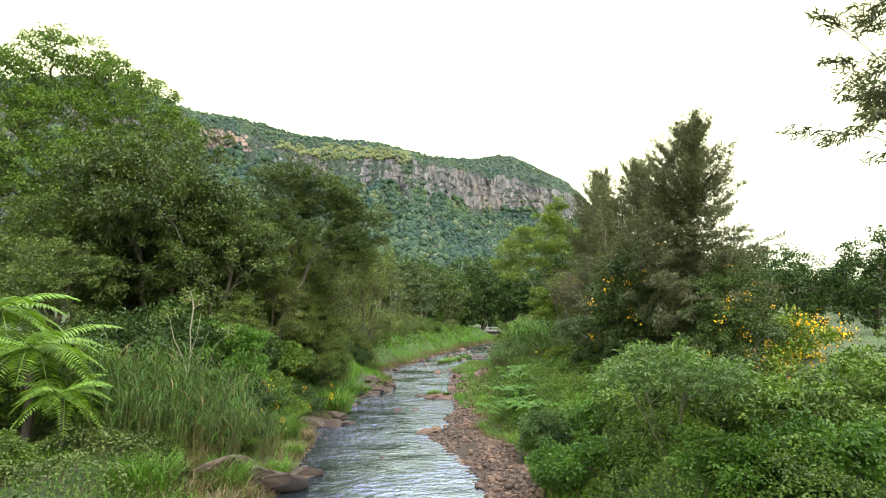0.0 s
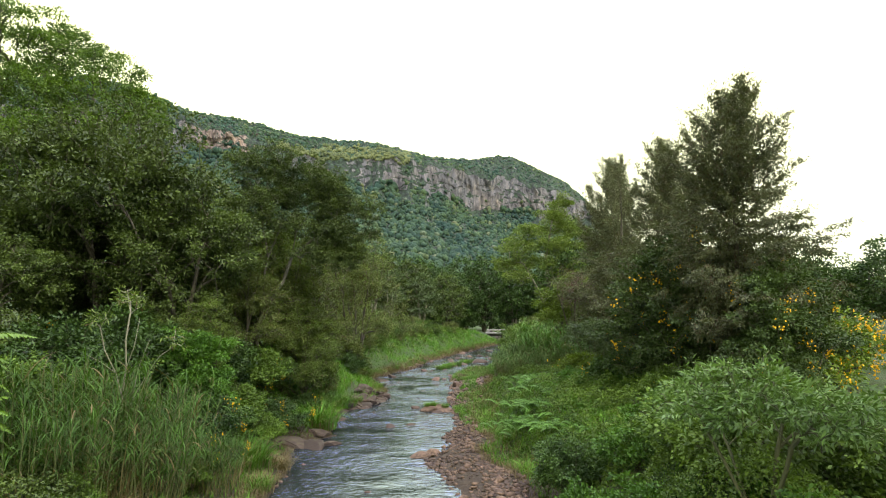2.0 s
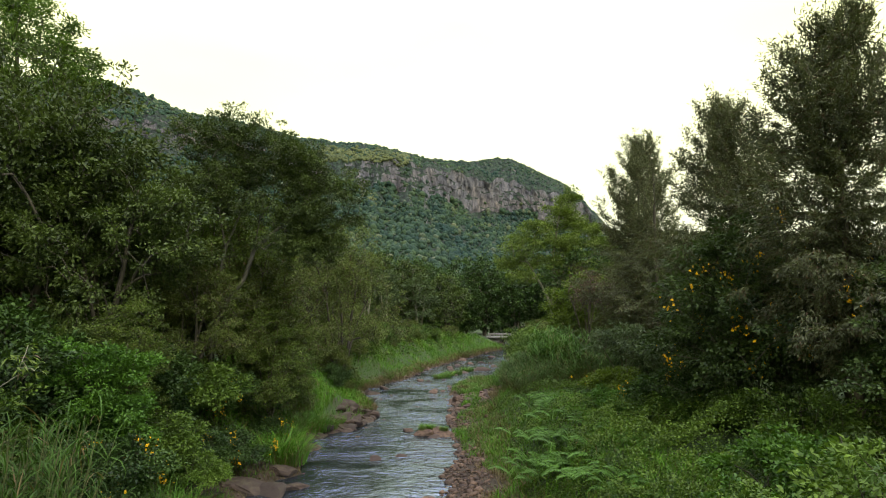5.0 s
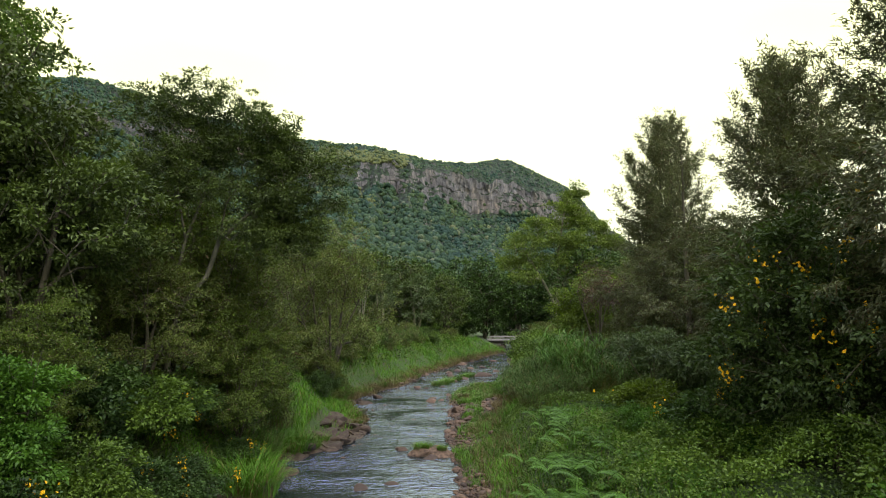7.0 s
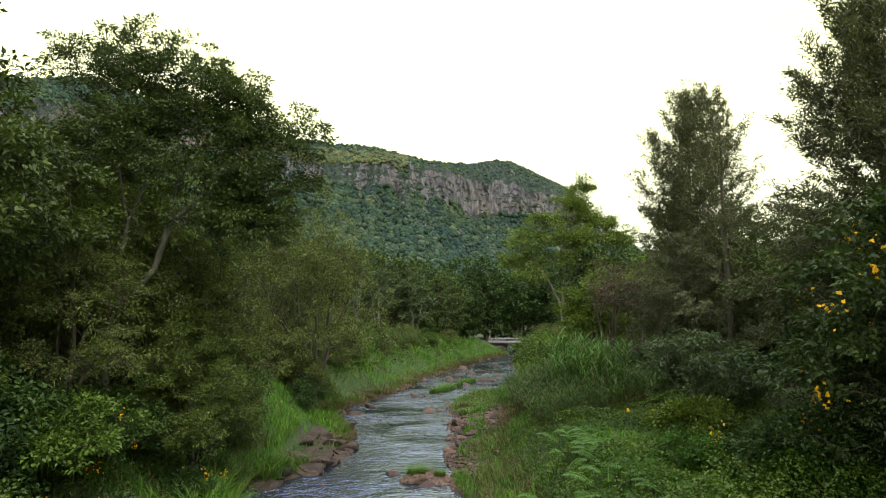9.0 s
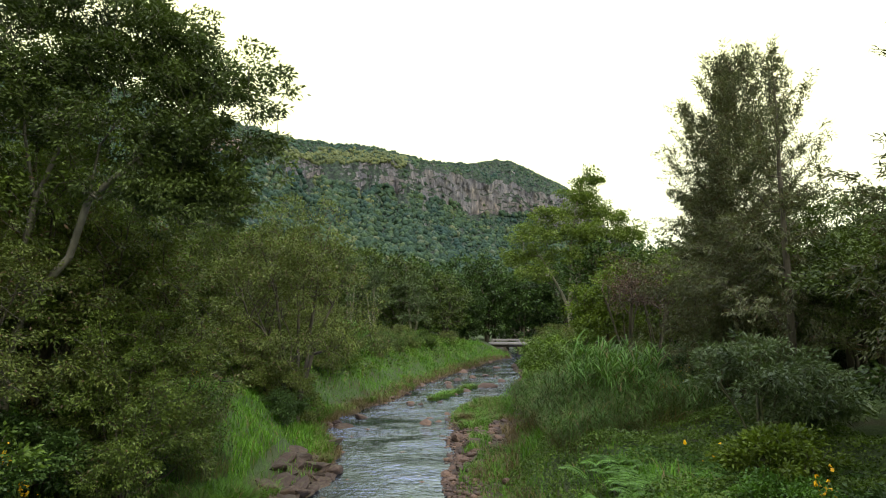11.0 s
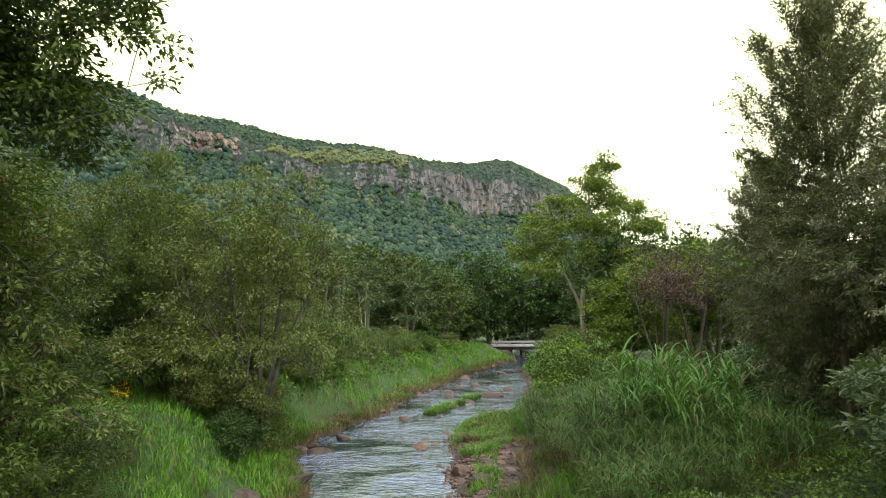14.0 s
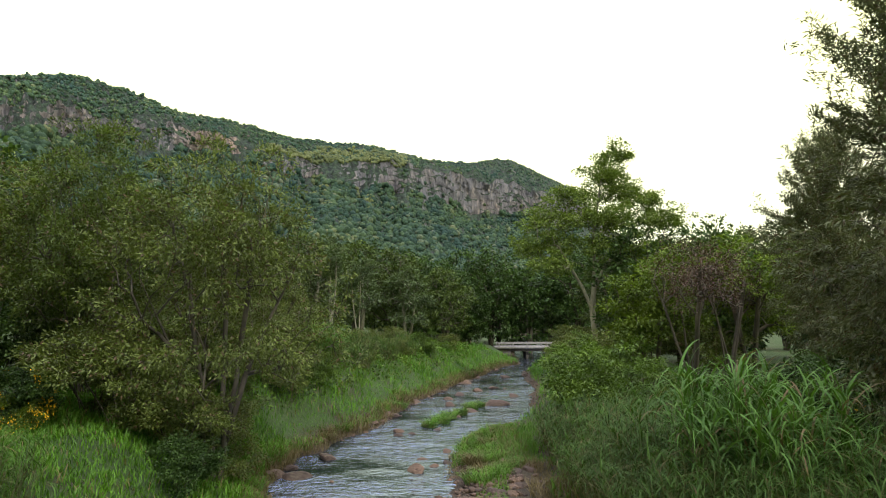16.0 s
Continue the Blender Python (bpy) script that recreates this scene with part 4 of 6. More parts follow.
def frond_arrays(rng, root, yaw, length, rise, fall, pinna, pairs):
    """One fern frond: an arching rib with pinnae that shorten to the tip."""
    u = np.linspace(0.06, 1, pairs)
    d = np.array([math.cos(yaw), math.sin(yaw), 0.0])
    side = np.array([-d[1], d[0], 0.0])
    rib = root + d * (length * u)[:, None] + np.array([0, 0, 1.0]) * (length * (rise * u - fall * u * u))[:, None]
    w = pinna * np.sin(np.pi * (0.12 + 0.86 * u)) ** 0.7
    out = []
    for s in (-1, 1):
        way = side * s + d * 0.35 + np.array([0, 0, -0.22]) + rng.normal(size=(pairs, 3)) * 0.05
        n = unit(way)
        acr = unit(np.tile(d, (pairs, 1)) + 0.1 * rng.normal(size=(pairs, 3)))
        k = length / pairs * 0.55
        tip = rib + n * w[:, None] - np.array([0, 0, 0.18]) * w[:, None]
        mid = rib + n * (w * 0.5)[:, None]
        v = np.stack([rib, mid + acr * k, tip, mid - acr * k], 1).reshape(-1, 3)
        out.append((v, np.arange(4 * pairs).reshape(pairs, 4)))
    ribs = tube_arrays(rib[:-1], rib[1:], np.linspace(0.022, 0.006, pairs - 1), np.linspace(0.021, 0.005, pairs - 1), 4)
    return merge(out), ribs


def tree_fern(seed, trunk_h, length, fronds, pairs=44):
    def build():
        rng = np.random.default_rng(seed)
        e = new("tree_fern")
        if trunk_h > 0.3:
            z = np.linspace(-0.3, trunk_h, 9)
            p = np.stack([0.05 * np.sin(z * 2), 0.04 * np.cos(z * 3), z], 1)
            v, f = tube_arrays(p[:-1], p[1:], np.full(8, 0.15), np.full(8, 0.14), 9)
            part_of("trunk", mesh_of("fern_trunk", v, f, M_PIER), e)
        for k in range(fronds):
            yaw = k * 2.399 + rng.normal() * 0.15
            old = k / fronds
            (v, f), (rv, rf) = frond_arrays(rng, np.array([0, 0, max(trunk_h, 0.0)]), yaw, length * rng.uniform(0.8, 1.08),
                                            0.85 - 0.75 * old, 0.6 + 0.4 * old, length * 0.2, pairs)
            part_of("frond", mesh_of("frond", *merge([(v, f), (rv, rf)]), M_FERN), e)
        return e
    return build


def bracken(seed, n, length, spread):
    def build():
        rng = np.random.default_rng(seed)
        e = new("fern_patch")
        meshes = []
        for k in range(5):
            a, b = frond_arrays(rng, np.zeros(3), 0.0, length * rng.uniform(0.8, 1.15), 1.15, 0.85, length * 0.24, 20)
            meshes.append(mesh_of("bracken_frond", *merge([a, b]), M_BRACKEN))
        for k in range(n):
            fr = part_of("frond", meshes[k % 5], e)
            fr.matrix_basis = Matrix.Translation((*(rng.normal(size=2) * spread), -0.1)) @ Matrix.Rotation(rng.uniform(0, 6.28), 4, "Z")
        return e
    return build


KINDS = {}


def kind(key, build, label, category, group=""):
    KINDS[key] = (build, label, category, group)


def bush_lobes(seed, r, h, n=5):
    g = np.random.default_rng(seed)
    out = [(0, 0, h * 0.5, r * 0.75, r * 0.75, h * 0.5)]
    for k in range(n):
        a = k * 2 * np.pi / n + g.normal() * 0.3
        q = r * g.uniform(0.45, 0.65)
        out.append((math.cos(a) * r * 0.55, math.sin(a) * r * 0.55, h * g.uniform(0.3, 0.62), q, q, h * g.uniform(0.28, 0.4)))
    return out


def stems_for(seed, n, h, lean):
    g = np.random.default_rng(seed)
    return [(g.normal() * 0.12, g.normal() * 0.12, h * g.uniform(0.6, 0.9), (lean * math.cos(6.28 * k / n + g.normal() * 0.4), lean * math.sin(6.28 * k / n + g.normal() * 0.4))) for k in range(n)]


def bush(seed, r, h, clumps, per, spread, size, width, leaf, **kw):
    return crown_tree(seed, stems_for(seed, 5, h, r * 0.5), bush_lobes(seed, r, h), clumps, per, spread, size, width, leaf,
                      radius=0.05, name="shrub", low=0.1, floor=-0.9, **kw)


kind("bush_dark", bush(1, 2.0, 3.2, 180, 56, 0.44, 0.138, 0.066, M_DARK), "dense dark green leafy shrub on the creek bank", "shrub", "shrubs on the banks")
kind("bush_mid", bush(2, 1.9, 2.6, 180, 60, 0.42, 0.128, 0.060, M_MID), "dense mid green leafy shrub on the creek bank", "shrub", "shrubs on the banks")
kind("bush_bright", bush(3, 1.8, 1.7, 160, 56, 0.42, 0.125, 0.074, M_BRIGHT), "low bright green leafy shrub on the creek bank", "shrub", "shrubs on the banks")
kind("bush_olive", bush(4, 2.1, 3.0, 170, 50, 0.46, 0.148, 0.048, M_OLIVE), "olive green scrubby shrub with bare twigs", "shrub", "shrubs on the banks")
kind("bush_pale", bush(5, 2.3, 3.0, 150, 52, 0.5, 0.24, 0.075, M_PALE), "rounded grey-green shrub with long pale leaves", "shrub", "shrubs on the banks")
kind("bush_flower", bush(6, 1.8, 2.6, 180, 56, 0.44, 0.125, 0.063, M_DARK, flowers=130), "dark shrub scattered with yellow flower clusters", "flowering shrub", "yellow-flowered shrubs")
kind("bush_gold", bush(7, 2.3, 2.4, 130, 55, 0.5, 0.12, 0.06, M_LIME, flowers=640), "shrub covered with golden yellow flowers", "flowering shrub", "yellow-flowered shrubs")
kind("bush_tall", bush(9, 1.35, 4.2, 210, 84, 0.38, 0.115, 0.05, M_BRIGHT), "tall bright green leafy shrub on the creek bank", "shrub", "shrubs on the banks")
kind("bush_lime", bush(8, 1.2, 1.8, 90, 70, 0.4, 0.11, 0.055, M_LIME, flowers=14), "small lime green shrub with a few yellow flowers", "shrub", "yellow-flowered shrubs")

AC_STEMS = [(0, 0, 6.5, (-1.4, 0.3)), (0.2, 0.1, 7.0, (1.2, -0.4)), (0.1, -0.1, 6.0, (0.2, 1.3)), (-0.1, 0.1, 5.0, (2.2, 0.6)), (0.1, 0, 4.6, (-2.2, -0.7))]
AC_LOBES = [(0, 0, 6.6, 2.2, 2.2, 2.3), (-1.8, 0.3, 5.4, 1.7, 1.7, 1.8), (1.9, -0.3, 5.0, 1.7, 1.8, 1.7), (0.4, 1.6, 5.2, 1.6, 1.6, 1.8), (0.2, -1.8, 4.6, 1.7, 1.5, 1.7),
            (2.7, 0.4, 3.3, 1.3, 1.3, 1.3), (-2.6, -0.4, 3.5, 1.3, 1.3, 1.4), (0.8, -1.8, 2.6, 1.4, 1.1, 1.2), (-1.2, -1.5, 2.3, 1.2, 1.1, 1.1), (1.2, 1.2, 2.4, 1.3, 1.2, 1.2)]
kind("acacia", crown_tree(20, AC_STEMS, AC_LOBES, 600, 56, 0.42, 0.12, 0.039, M_OLIVE, radius=0.085, inner=0.3, low=0.12),
     "spreading olive green wattle tree with several dark stems", "tree", "trees on the left bank")
kind("acacia_far", crown_tree(26, AC_STEMS, AC_LOBES, 260, 40, 0.62, 0.18, 0.06, M_OLIVE, radius=0.085, inner=0.3, low=0.12),
     "spreading olive green wattle tree on the far bank", "tree", "trees on the left bank")
kind("wattle", crown_tree(21, [(0, 0, 5.5, (-0.8, 0.5)), (0.2, 0, 6.5, (0.9, 0.2)), (0, 0.2, 5.0, (0.1, -1.2)), (0, 0, 4.4, (1.6, 0.4))],
     [(0, 0, 6.0, 1.9, 1.9, 2.4), (-1.5, 0.4, 4.4, 1.5, 1.5, 1.6), (1.6, 0.2, 4.8, 1.5, 1.5, 1.7), (0.2, -1.5, 4.0, 1.5, 1.4, 1.6), (0.1, 1.5, 3.6, 1.4, 1.4, 1.6), (0.4, -0.4, 2.4, 1.8, 1.8, 1.4), (1.7, -0.8, 2.6, 1.3, 1.3, 1.2), (-1.5, -0.6, 2.2, 1.3, 1.2, 1.2)],
     560, 56, 0.42, 0.12, 0.041, M_FEATHER, radius=0.085, inner=0.35, low=0.12), "feathery green wattle tree on the bank", "tree", "trees on the left bank")
kind("scrub_tree", crown_tree(22, [(0, 0, 6.0, (-1.2, 0.2)), (0.3, 0, 6.6, (1.3, 0.3)), (0, 0.3, 5.6, (0.1, -1.5))],
     [(0, 0, 6.4, 2.3, 2.3, 1.9), (-2.2, 0.2, 5.2, 1.7, 1.9, 1.6), (2.2, 0.2, 5.4, 1.7, 1.9, 1.6), (0, -2.1, 4.6, 2.0, 1.6, 1.6), (0.2, 2.0, 4.8, 1.9, 1.6, 1.6), (-1.2, -1.0, 2.8, 1.7, 1.7, 1.3), (1.4, -1.0, 2.6, 1.6, 1.6, 1.3)],
     600, 54, 0.45, 0.138, 0.063, M_MIX, radius=0.12), "dark dense scrub tree on the creek bank", "tree", "trees on the left bank")
kind("far_tree", crown_tree(23, [(0, 0, 11, (-1.0, 0.3)), (0.2, 0, 12, (1.5, 0.3))],
     [(0, 0, 12, 3.6, 3.6, 3.0), (-2.8, 0.5, 9.5, 2.7, 2.7, 2.4), (3.0, 0.2, 9.6, 2.8, 2.8, 2.5), (0.3, -2.8, 8.6, 3.0, 2.6, 2.6), (0, 2.6, 8.4, 3.0, 2.6, 2.5), (-1.0, -1.8, 5.4, 2.8, 2.6, 2.2), (1.8, -1.4, 5.0, 2.6, 2.6, 2.2), (0.2, -1.0, 2.6, 3.0, 2.6, 2.0)],
     180, 32, 1.2, 0.48, 0.26, M_DARK, radius=0.3, boughs=False), "tall dark green rainforest tree", "tree", "trees beyond the bridge")
kind("far_tree_mid", crown_tree(24, [(0, 0, 9, (-1.4, 0.3)), (0.2, 0, 10, (1.5, 0.3))],
     [(0, 0, 9.6, 3.0, 3.0, 2.4), (-2.6, 0.5, 7.6, 2.3, 2.3, 2.0), (2.8, 0.2, 7.4, 2.5, 2.5, 2.2), (0.3, -2.6, 6.4, 2.8, 2.4, 2.2), (-1.0, -1.4, 3.6, 2.8, 2.6, 2.0), (1.4, 1.2, 3.4, 2.6, 2.6, 2.0)],
     170, 32, 1.1, 0.42, 0.21, M_MIX, radius=0.25, boughs=False), "mid green broad-leaved tree in the distance", "tree", "trees along the creek")
kind("far_tree_pale", crown_tree(25, [(0, 0, 8, (-0.6, 0.3)), (0.2, 0, 8, (0.9, 0.3))],
     [(0, 0, 8.2, 2.2, 2.2, 2.2), (-1.6, 0.5, 6.0, 1.9, 1.9, 1.8), (1.7, 0.2, 5.8, 1.9, 1.9, 1.9), (0.3, -1.2, 3.6, 2.2, 2.0, 2.0)],
     150, 30, 0.85, 0.36, 0.14, M_PALE, M_PALEBARK, radius=0.2), "grey-green gum tree with a pale trunk", "tree", "trees along the creek")

kind("big_left", crown_tree(30, [(0, 0, 17, (-3.4, 0.2)), (0.4, 0.2, 15, (-0.6, 0)), (0.8, 0, 12, (2.8, -1.4)), (-0.6, 0, 14, (-6.0, -1.6))],
     [(-4.2, 0, 17.8, 3.4, 3.4, 2.2), (-1.6, 0, 16.4, 2.8, 2.8, 1.9), (1.2, -0.8, 14.4, 2.7, 2.6, 2.2), (3.2, -1.8, 12.0, 2.5, 2.4, 2.2), (-3.0, -2.0, 13.0, 3.4, 3.0, 2.6), (0, -3.0, 10.0, 3.2, 3.0, 2.6),
      (-6.8, -2.0, 15.2, 3.2, 3.2, 2.6), (3.0, -3.5, 7.4, 2.8, 2.6, 2.4), (-1.0, -4.0, 6.4, 3.2, 2.6, 2.4), (-5.2, -4.0, 9.4, 3.4, 3.0, 2.8), (4.6, -2.6, 8.0, 2.0, 2.0, 1.9), (-9.4, -2.4, 11.0, 3.4, 3.2, 3.0)],
     1900, 58, 0.56, 0.165, 0.080, M_MID, radius=0.30, inner=0.6, boughs=False), "very tall bright green spreading tree above the scrub", "tree")
kind("overhang", crown_tree(31, [[(0, 0, -0.3), (0.15, 0.05, 1.2), (0.1, 0.1, 2.6), (0.5, 0, 4.0), (0.4, -0.1, 5.2), (0.7, -0.2, 6.6), (0.4, -0.3, 8.2), (0.1, -0.2, 10.2)], [(0.5, 0, 4.0), (1.5, 0, 5.2), (2.0, -0.2, 6.6), (3.2, -0.3, 7.6), (4.4, -0.5, 8.8)],
      [(0.1, 0.1, 2.6), (-0.6, 0.2, 3.9), (-0.8, 0.2, 5.6), (-1.5, 0.3, 7.4), (-1.7, 0.2, 9.4)], [(0.7, -0.2, 6.6), (1.3, -0.2, 8.2), (1.7, -0.1, 9.8)], [(2.0, -0.2, 6.6), (2.2, -0.2, 8.0), (3.0, -0.2, 9.2)]],
     [(-0.2, 0, 12.4, 2.0, 1.7, 1.0), (-2.0, 0, 10.9, 1.2, 1.3, 0.9), (1.8, 0, 12.0, 1.7, 1.5, 1.0), (3.6, -0.3, 10.9, 1.6, 1.5, 0.9), (5.2, -0.6, 9.9, 1.4, 1.3, 0.9), (6.4, -0.8, 9.2, 1.3, 1.2, 0.9),
      (4.5, -0.4, 7.3, 1.4, 1.3, 0.7), (0.7, -0.4, 9.9, 1.6, 1.6, 0.8), (-1.3, 0.2, 9.2, 1.3, 1.3, 0.8), (2.8, 0, 8.2, 1.4, 1.4, 0.7), (-2.4, 0.5, 8.0, 1.2, 1.2, 0.8), (5.8, -0.2, 6.2, 1.1, 1.1, 0.7), (6.5, -0.6, 7.3, 0.9, 0.9, 0.7),
      (4.0, -0.3, 6.3, 1.6, 1.5, 0.9), (5.2, -0.5, 7.9, 1.2, 1.2, 0.8),
      (0.6, 0.2, 11.2, 1.9, 1.6, 0.9), (2.4, 0.1, 10.3, 1.7, 1.5, 0.9), (4.2, -0.2, 9.2, 1.6, 1.4, 0.9), (1.2, -0.2, 8.6, 1.5, 1.4, 0.8)],
     1250, 62, 0.37, 0.115, 0.052, M_MIX, M_GREYBARK, radius=0.115, inner=0.35), "leaning open-crowned tree reaching out over the creek", "tree")
kind("fig", crown_tree(32, [[(0, 0, -0.3), (0.06, 0, 2), (-0.08, 0, 4), (0.1, 0, 5.6), (0.25, 0.1, 7.6), (0.2, 0, 10), (0.6, 0.1, 12), (0.9, 0, 14)], [(-0.08, 0, 4), (-0.7, 0.1, 5.6), (-1.6, 0, 7.2), (-2.6, 0, 9)],
      [(0.1, 0, 5.6), (1.0, 0.2, 7.2), (2.2, 0.1, 8.8), (3.2, 0.2, 10.2)], [(0.9, 0, 14), (1.3, 0, 15.4), (1.7, 0, 16.6)]],
     [(0.9, 0, 15.2, 2.2, 2.0, 0.9), (2.0, 0, 17.2, 1.5, 1.2, 0.5), (-1.8, 0, 13.4, 2.1, 2.0, 0.9), (2.6, 0.2, 13.5, 2.1, 2.0, 0.9), (4.7, 0, 13.0, 1.6, 1.6, 0.9),
      (-3.8, 0.2, 11.3, 2.2, 2.2, 1.0), (-0.6, -0.8, 11.2, 2.3, 2.2, 1.0), (2.8, -0.4, 11.2, 2.3, 2.2, 1.0), (5.8, 0, 11.0, 2.1, 2.2, 1.1), (-5.0, 0, 8.9, 2.0, 2.2, 1.0), (-2.0, 0.8, 8.8, 2.2, 2.2, 1.0),
      (1.4, -0.9, 8.8, 2.2, 2.0, 0.9), (4.4, 0.6, 8.8, 2.2, 2.2, 1.1), (6.6, 0, 8.4, 1.8, 2.0, 1.2), (-3.8, -0.4, 6.9, 2.0, 2.0, 0.9), (5.2, -0.4, 6.6, 2.2, 2.0, 1.0)],
     900, 44, 0.66, 0.21, 0.11, M_FIG, M_PALEBARK, radius=0.24, inner=0.2, low=0.35), "tall layered light green tree with a pale trunk", "tree")
kind("gum_far", crown_tree(33, [(0, 0, 12, (0.8, 0.4)), (0.1, 0.1, 11, (-2.0, 0)), (0, 0, 11, (2.6, 0.4))],
     [(0.3, 0, 13.0, 1.7, 1.7, 0.8), (-2.4, 0.2, 11.6, 1.5, 1.4, 0.7), (2.6, 0.2, 11.9, 1.6, 1.5, 0.8), (0.6, -0.8, 9.6, 2.0, 1.6, 0.8)],
     110, 26, 0.75, 0.36, 0.12, M_DARK, M_PALEBARK, radius=0.25, inner=0.3), "slender gum tree with an open crown", "tree", "trees along the creek")

kind("oak_full", she_oak(40, 12.0, 2.75, 124, 74, bare=0.16, ragged=0.22, dens=4.8, needle=(0.155, 0.034), spread=0.40, prof=(0.7, 0.95, 1.0, 0.84, 0.5, 0.18)), "tall dark feathery she-oak tree", "tree", "she-oaks on the right bank")
kind("oak_sparse", she_oak(41, 12.5, 2.2, 42, 66, dens=4.4, needle=(0.15, 0.033), spread=0.34, bare=0.15, ragged=0.4, prof=(0.8, 1.0, 0.9, 0.62, 0.38, 0.12)), "thin sparse-crowned she-oak tree", "tree", "she-oaks on the right bank")
kind("oak_dense", she_oak(42, 14.5, 3.7, 124, 66, dens=5.2, needle=(0.165, 0.037), spread=0.42, bare=0.04, ragged=0.25, prof=(0.9, 1.0, 0.86, 0.62, 0.36, 0.1)), "broad dense dark she-oak tree", "tree", "she-oaks on the right bank")
kind("oak_near", she_oak(43, 11.5, 3.9, 44, 105, bare=0.40, ragged=0.2, needle=(0.13, 0.026), spread=0.30, dens=8.0, prof=(0.9, 1, 1, 0.9, 0.6, 0.2)), "she-oak tree with long feathery limbs", "tree", "she-oaks on the right bank")


def tangle():
    """The scrub and climber at the feet of the she-oaks."""
    return crown_tree(50, [(0, 0, 5.0, (-0.8, 0.2)), (0.4, 0, 5.4, (1.0, 0.1)), (0, 0.3, 4.5, (0, -1.0))],
                      [(0, 0, 5.0, 1.6, 1.6, 1.6), (-1.2, -0.4, 3.6, 1.5, 1.5, 1.6), (1.3, -0.2, 3.8, 1.5, 1.5, 1.7), (0, -1.2, 2.6, 1.8, 1.4, 1.8), (-1.6, 0.6, 1.8, 1.4, 1.4, 1.5), (1.8, 0.5, 1.8, 1.4, 1.4, 1.5)],
                      440, 54, 0.42, 0.125, 0.063, M_SHADE, radius=0.08, flowers=250, name="shrub")()


kind("tangle", tangle, "tall tangled dark shrub with climbing yellow flowers", "flowering shrub", "yellow-flowered shrubs")
UM = dict(name="shrub", inner=0.25)
kind("umbrella", crown_tree(51, [(0, 0, 2.2, (-1.1, 0.2)), (0.05, 0, 2.3, (1.2, 0.1)), (0, 0.05, 2.4, (0.1, -0.6)), (0, 0, 2.2, (0.3, 1.0))],
     [(0, 0, 2.55, 1.5, 1.3, 0.45), (-1.5, 0, 2.3, 1.1, 1.0, 0.45), (1.6, 0, 2.4, 1.1, 1.0, 0.45), (0, -1.2, 2.1, 1.1, 0.9, 0.4), (0.2, 1.2, 2.3, 1.2, 0.9, 0.45)],
     300, 20, 0.21, 0.145, 0.036, M_LANCE, M_STEM, radius=0.05, **UM), "umbrella-shaped green shrub with long leaves and bare stems", "shrub")
kind("umbrella_pale", crown_tree(56, [(0, 0, 2.2, (-1.1, 0.2)), (0.05, 0, 2.3, (1.2, 0.1)), (0, 0.05, 2.4, (0.1, -0.6)), (0, 0, 2.2, (0.3, 1.0))],
     [(0, 0, 2.5, 1.5, 1.3, 0.5), (-1.4, 0, 2.1, 1.1, 1.0, 0.5), (1.5, 0, 2.2, 1.1, 1.0, 0.5), (0, -1.2, 1.9, 1.2, 0.9, 0.5), (0.2, 1.2, 2.2, 1.2, 0.9, 0.5), (-0.8, -0.8, 1.3, 1.0, 0.8, 0.4), (1.0, -0.7, 1.4, 1.0, 0.8, 0.4)],
     330, 22, 0.21, 0.155, 0.040, M_PALE, M_STEM, radius=0.05, **UM), "rounded grey-green shrub with long pale leaves and bare stems", "shrub")
kind("twiggy", crown_tree(52, [(0, 0, 4.2, (-1.4, 0.2)), (0.1, 0, 4.6, (1.2, 0.3)), (0, 0.1, 4.4, (0.1, -0.9)), (0, 0, 4.0, (0.4, 1.2))],
     [(0, 0, 4.6, 1.7, 1.5, 1.4), (-1.4, 0, 3.6, 1.2, 1.2, 1.2), (1.4, 0, 3.8, 1.2, 1.2, 1.2)],
     260, 9, 0.4, 0.12, 0.035, M_TWIG, radius=0.09, name="shrub", inner=0.2), "bare reddish twiggy shrub nearly without leaves", "shrub")
kind("lime_tree", crown_tree(53, [(0, 0, 5.0, (-1.0, 0.2)), (0.1, 0, 5.4, (1.2, 0.3))],
     [(0, 0, 5.6, 1.8, 1.7, 1.3), (-1.7, 0, 4.4, 1.3, 1.3, 1.1), (1.8, 0, 4.2, 1.5, 1.4, 1.2), (0.2, -1.0, 3.0, 1.6, 1.3, 1.0)],
     200, 34, 0.62, 0.2, 0.09, M_LIME, radius=0.12), "lime green small tree behind bare twigs", "tree")
SAP = [[(0, 0, -0.2), (0.03, 0, 0.8), (0.0, 0.02, 1.6), (0.06, 0, 2.2), (0.02, 0, 2.8), (0.08, 0, 3.4), (0.0, 0, 3.9)], [(0.03, 0, 0.8), (0.2, 0.05, 1.5), (0.5, 0, 2.1), (0.72, 0, 2.45), (1.05, 0, 2.7)],
       [(0.0, 0.02, 1.6), (-0.14, 0, 2.1), (-0.4, 0.05, 2.6), (-0.5, 0, 3.1)], [(0.06, 0, 2.2), (0.2, 0, 2.7), (0.28, 0, 3.3)], [(0.2, 0.05, 1.5), (0.3, 0, 2.2), (0.5, 0, 2.8)], [(-0.14, 0, 2.1), (-0.45, 0, 2.35), (-0.72, 0, 2.5)]]
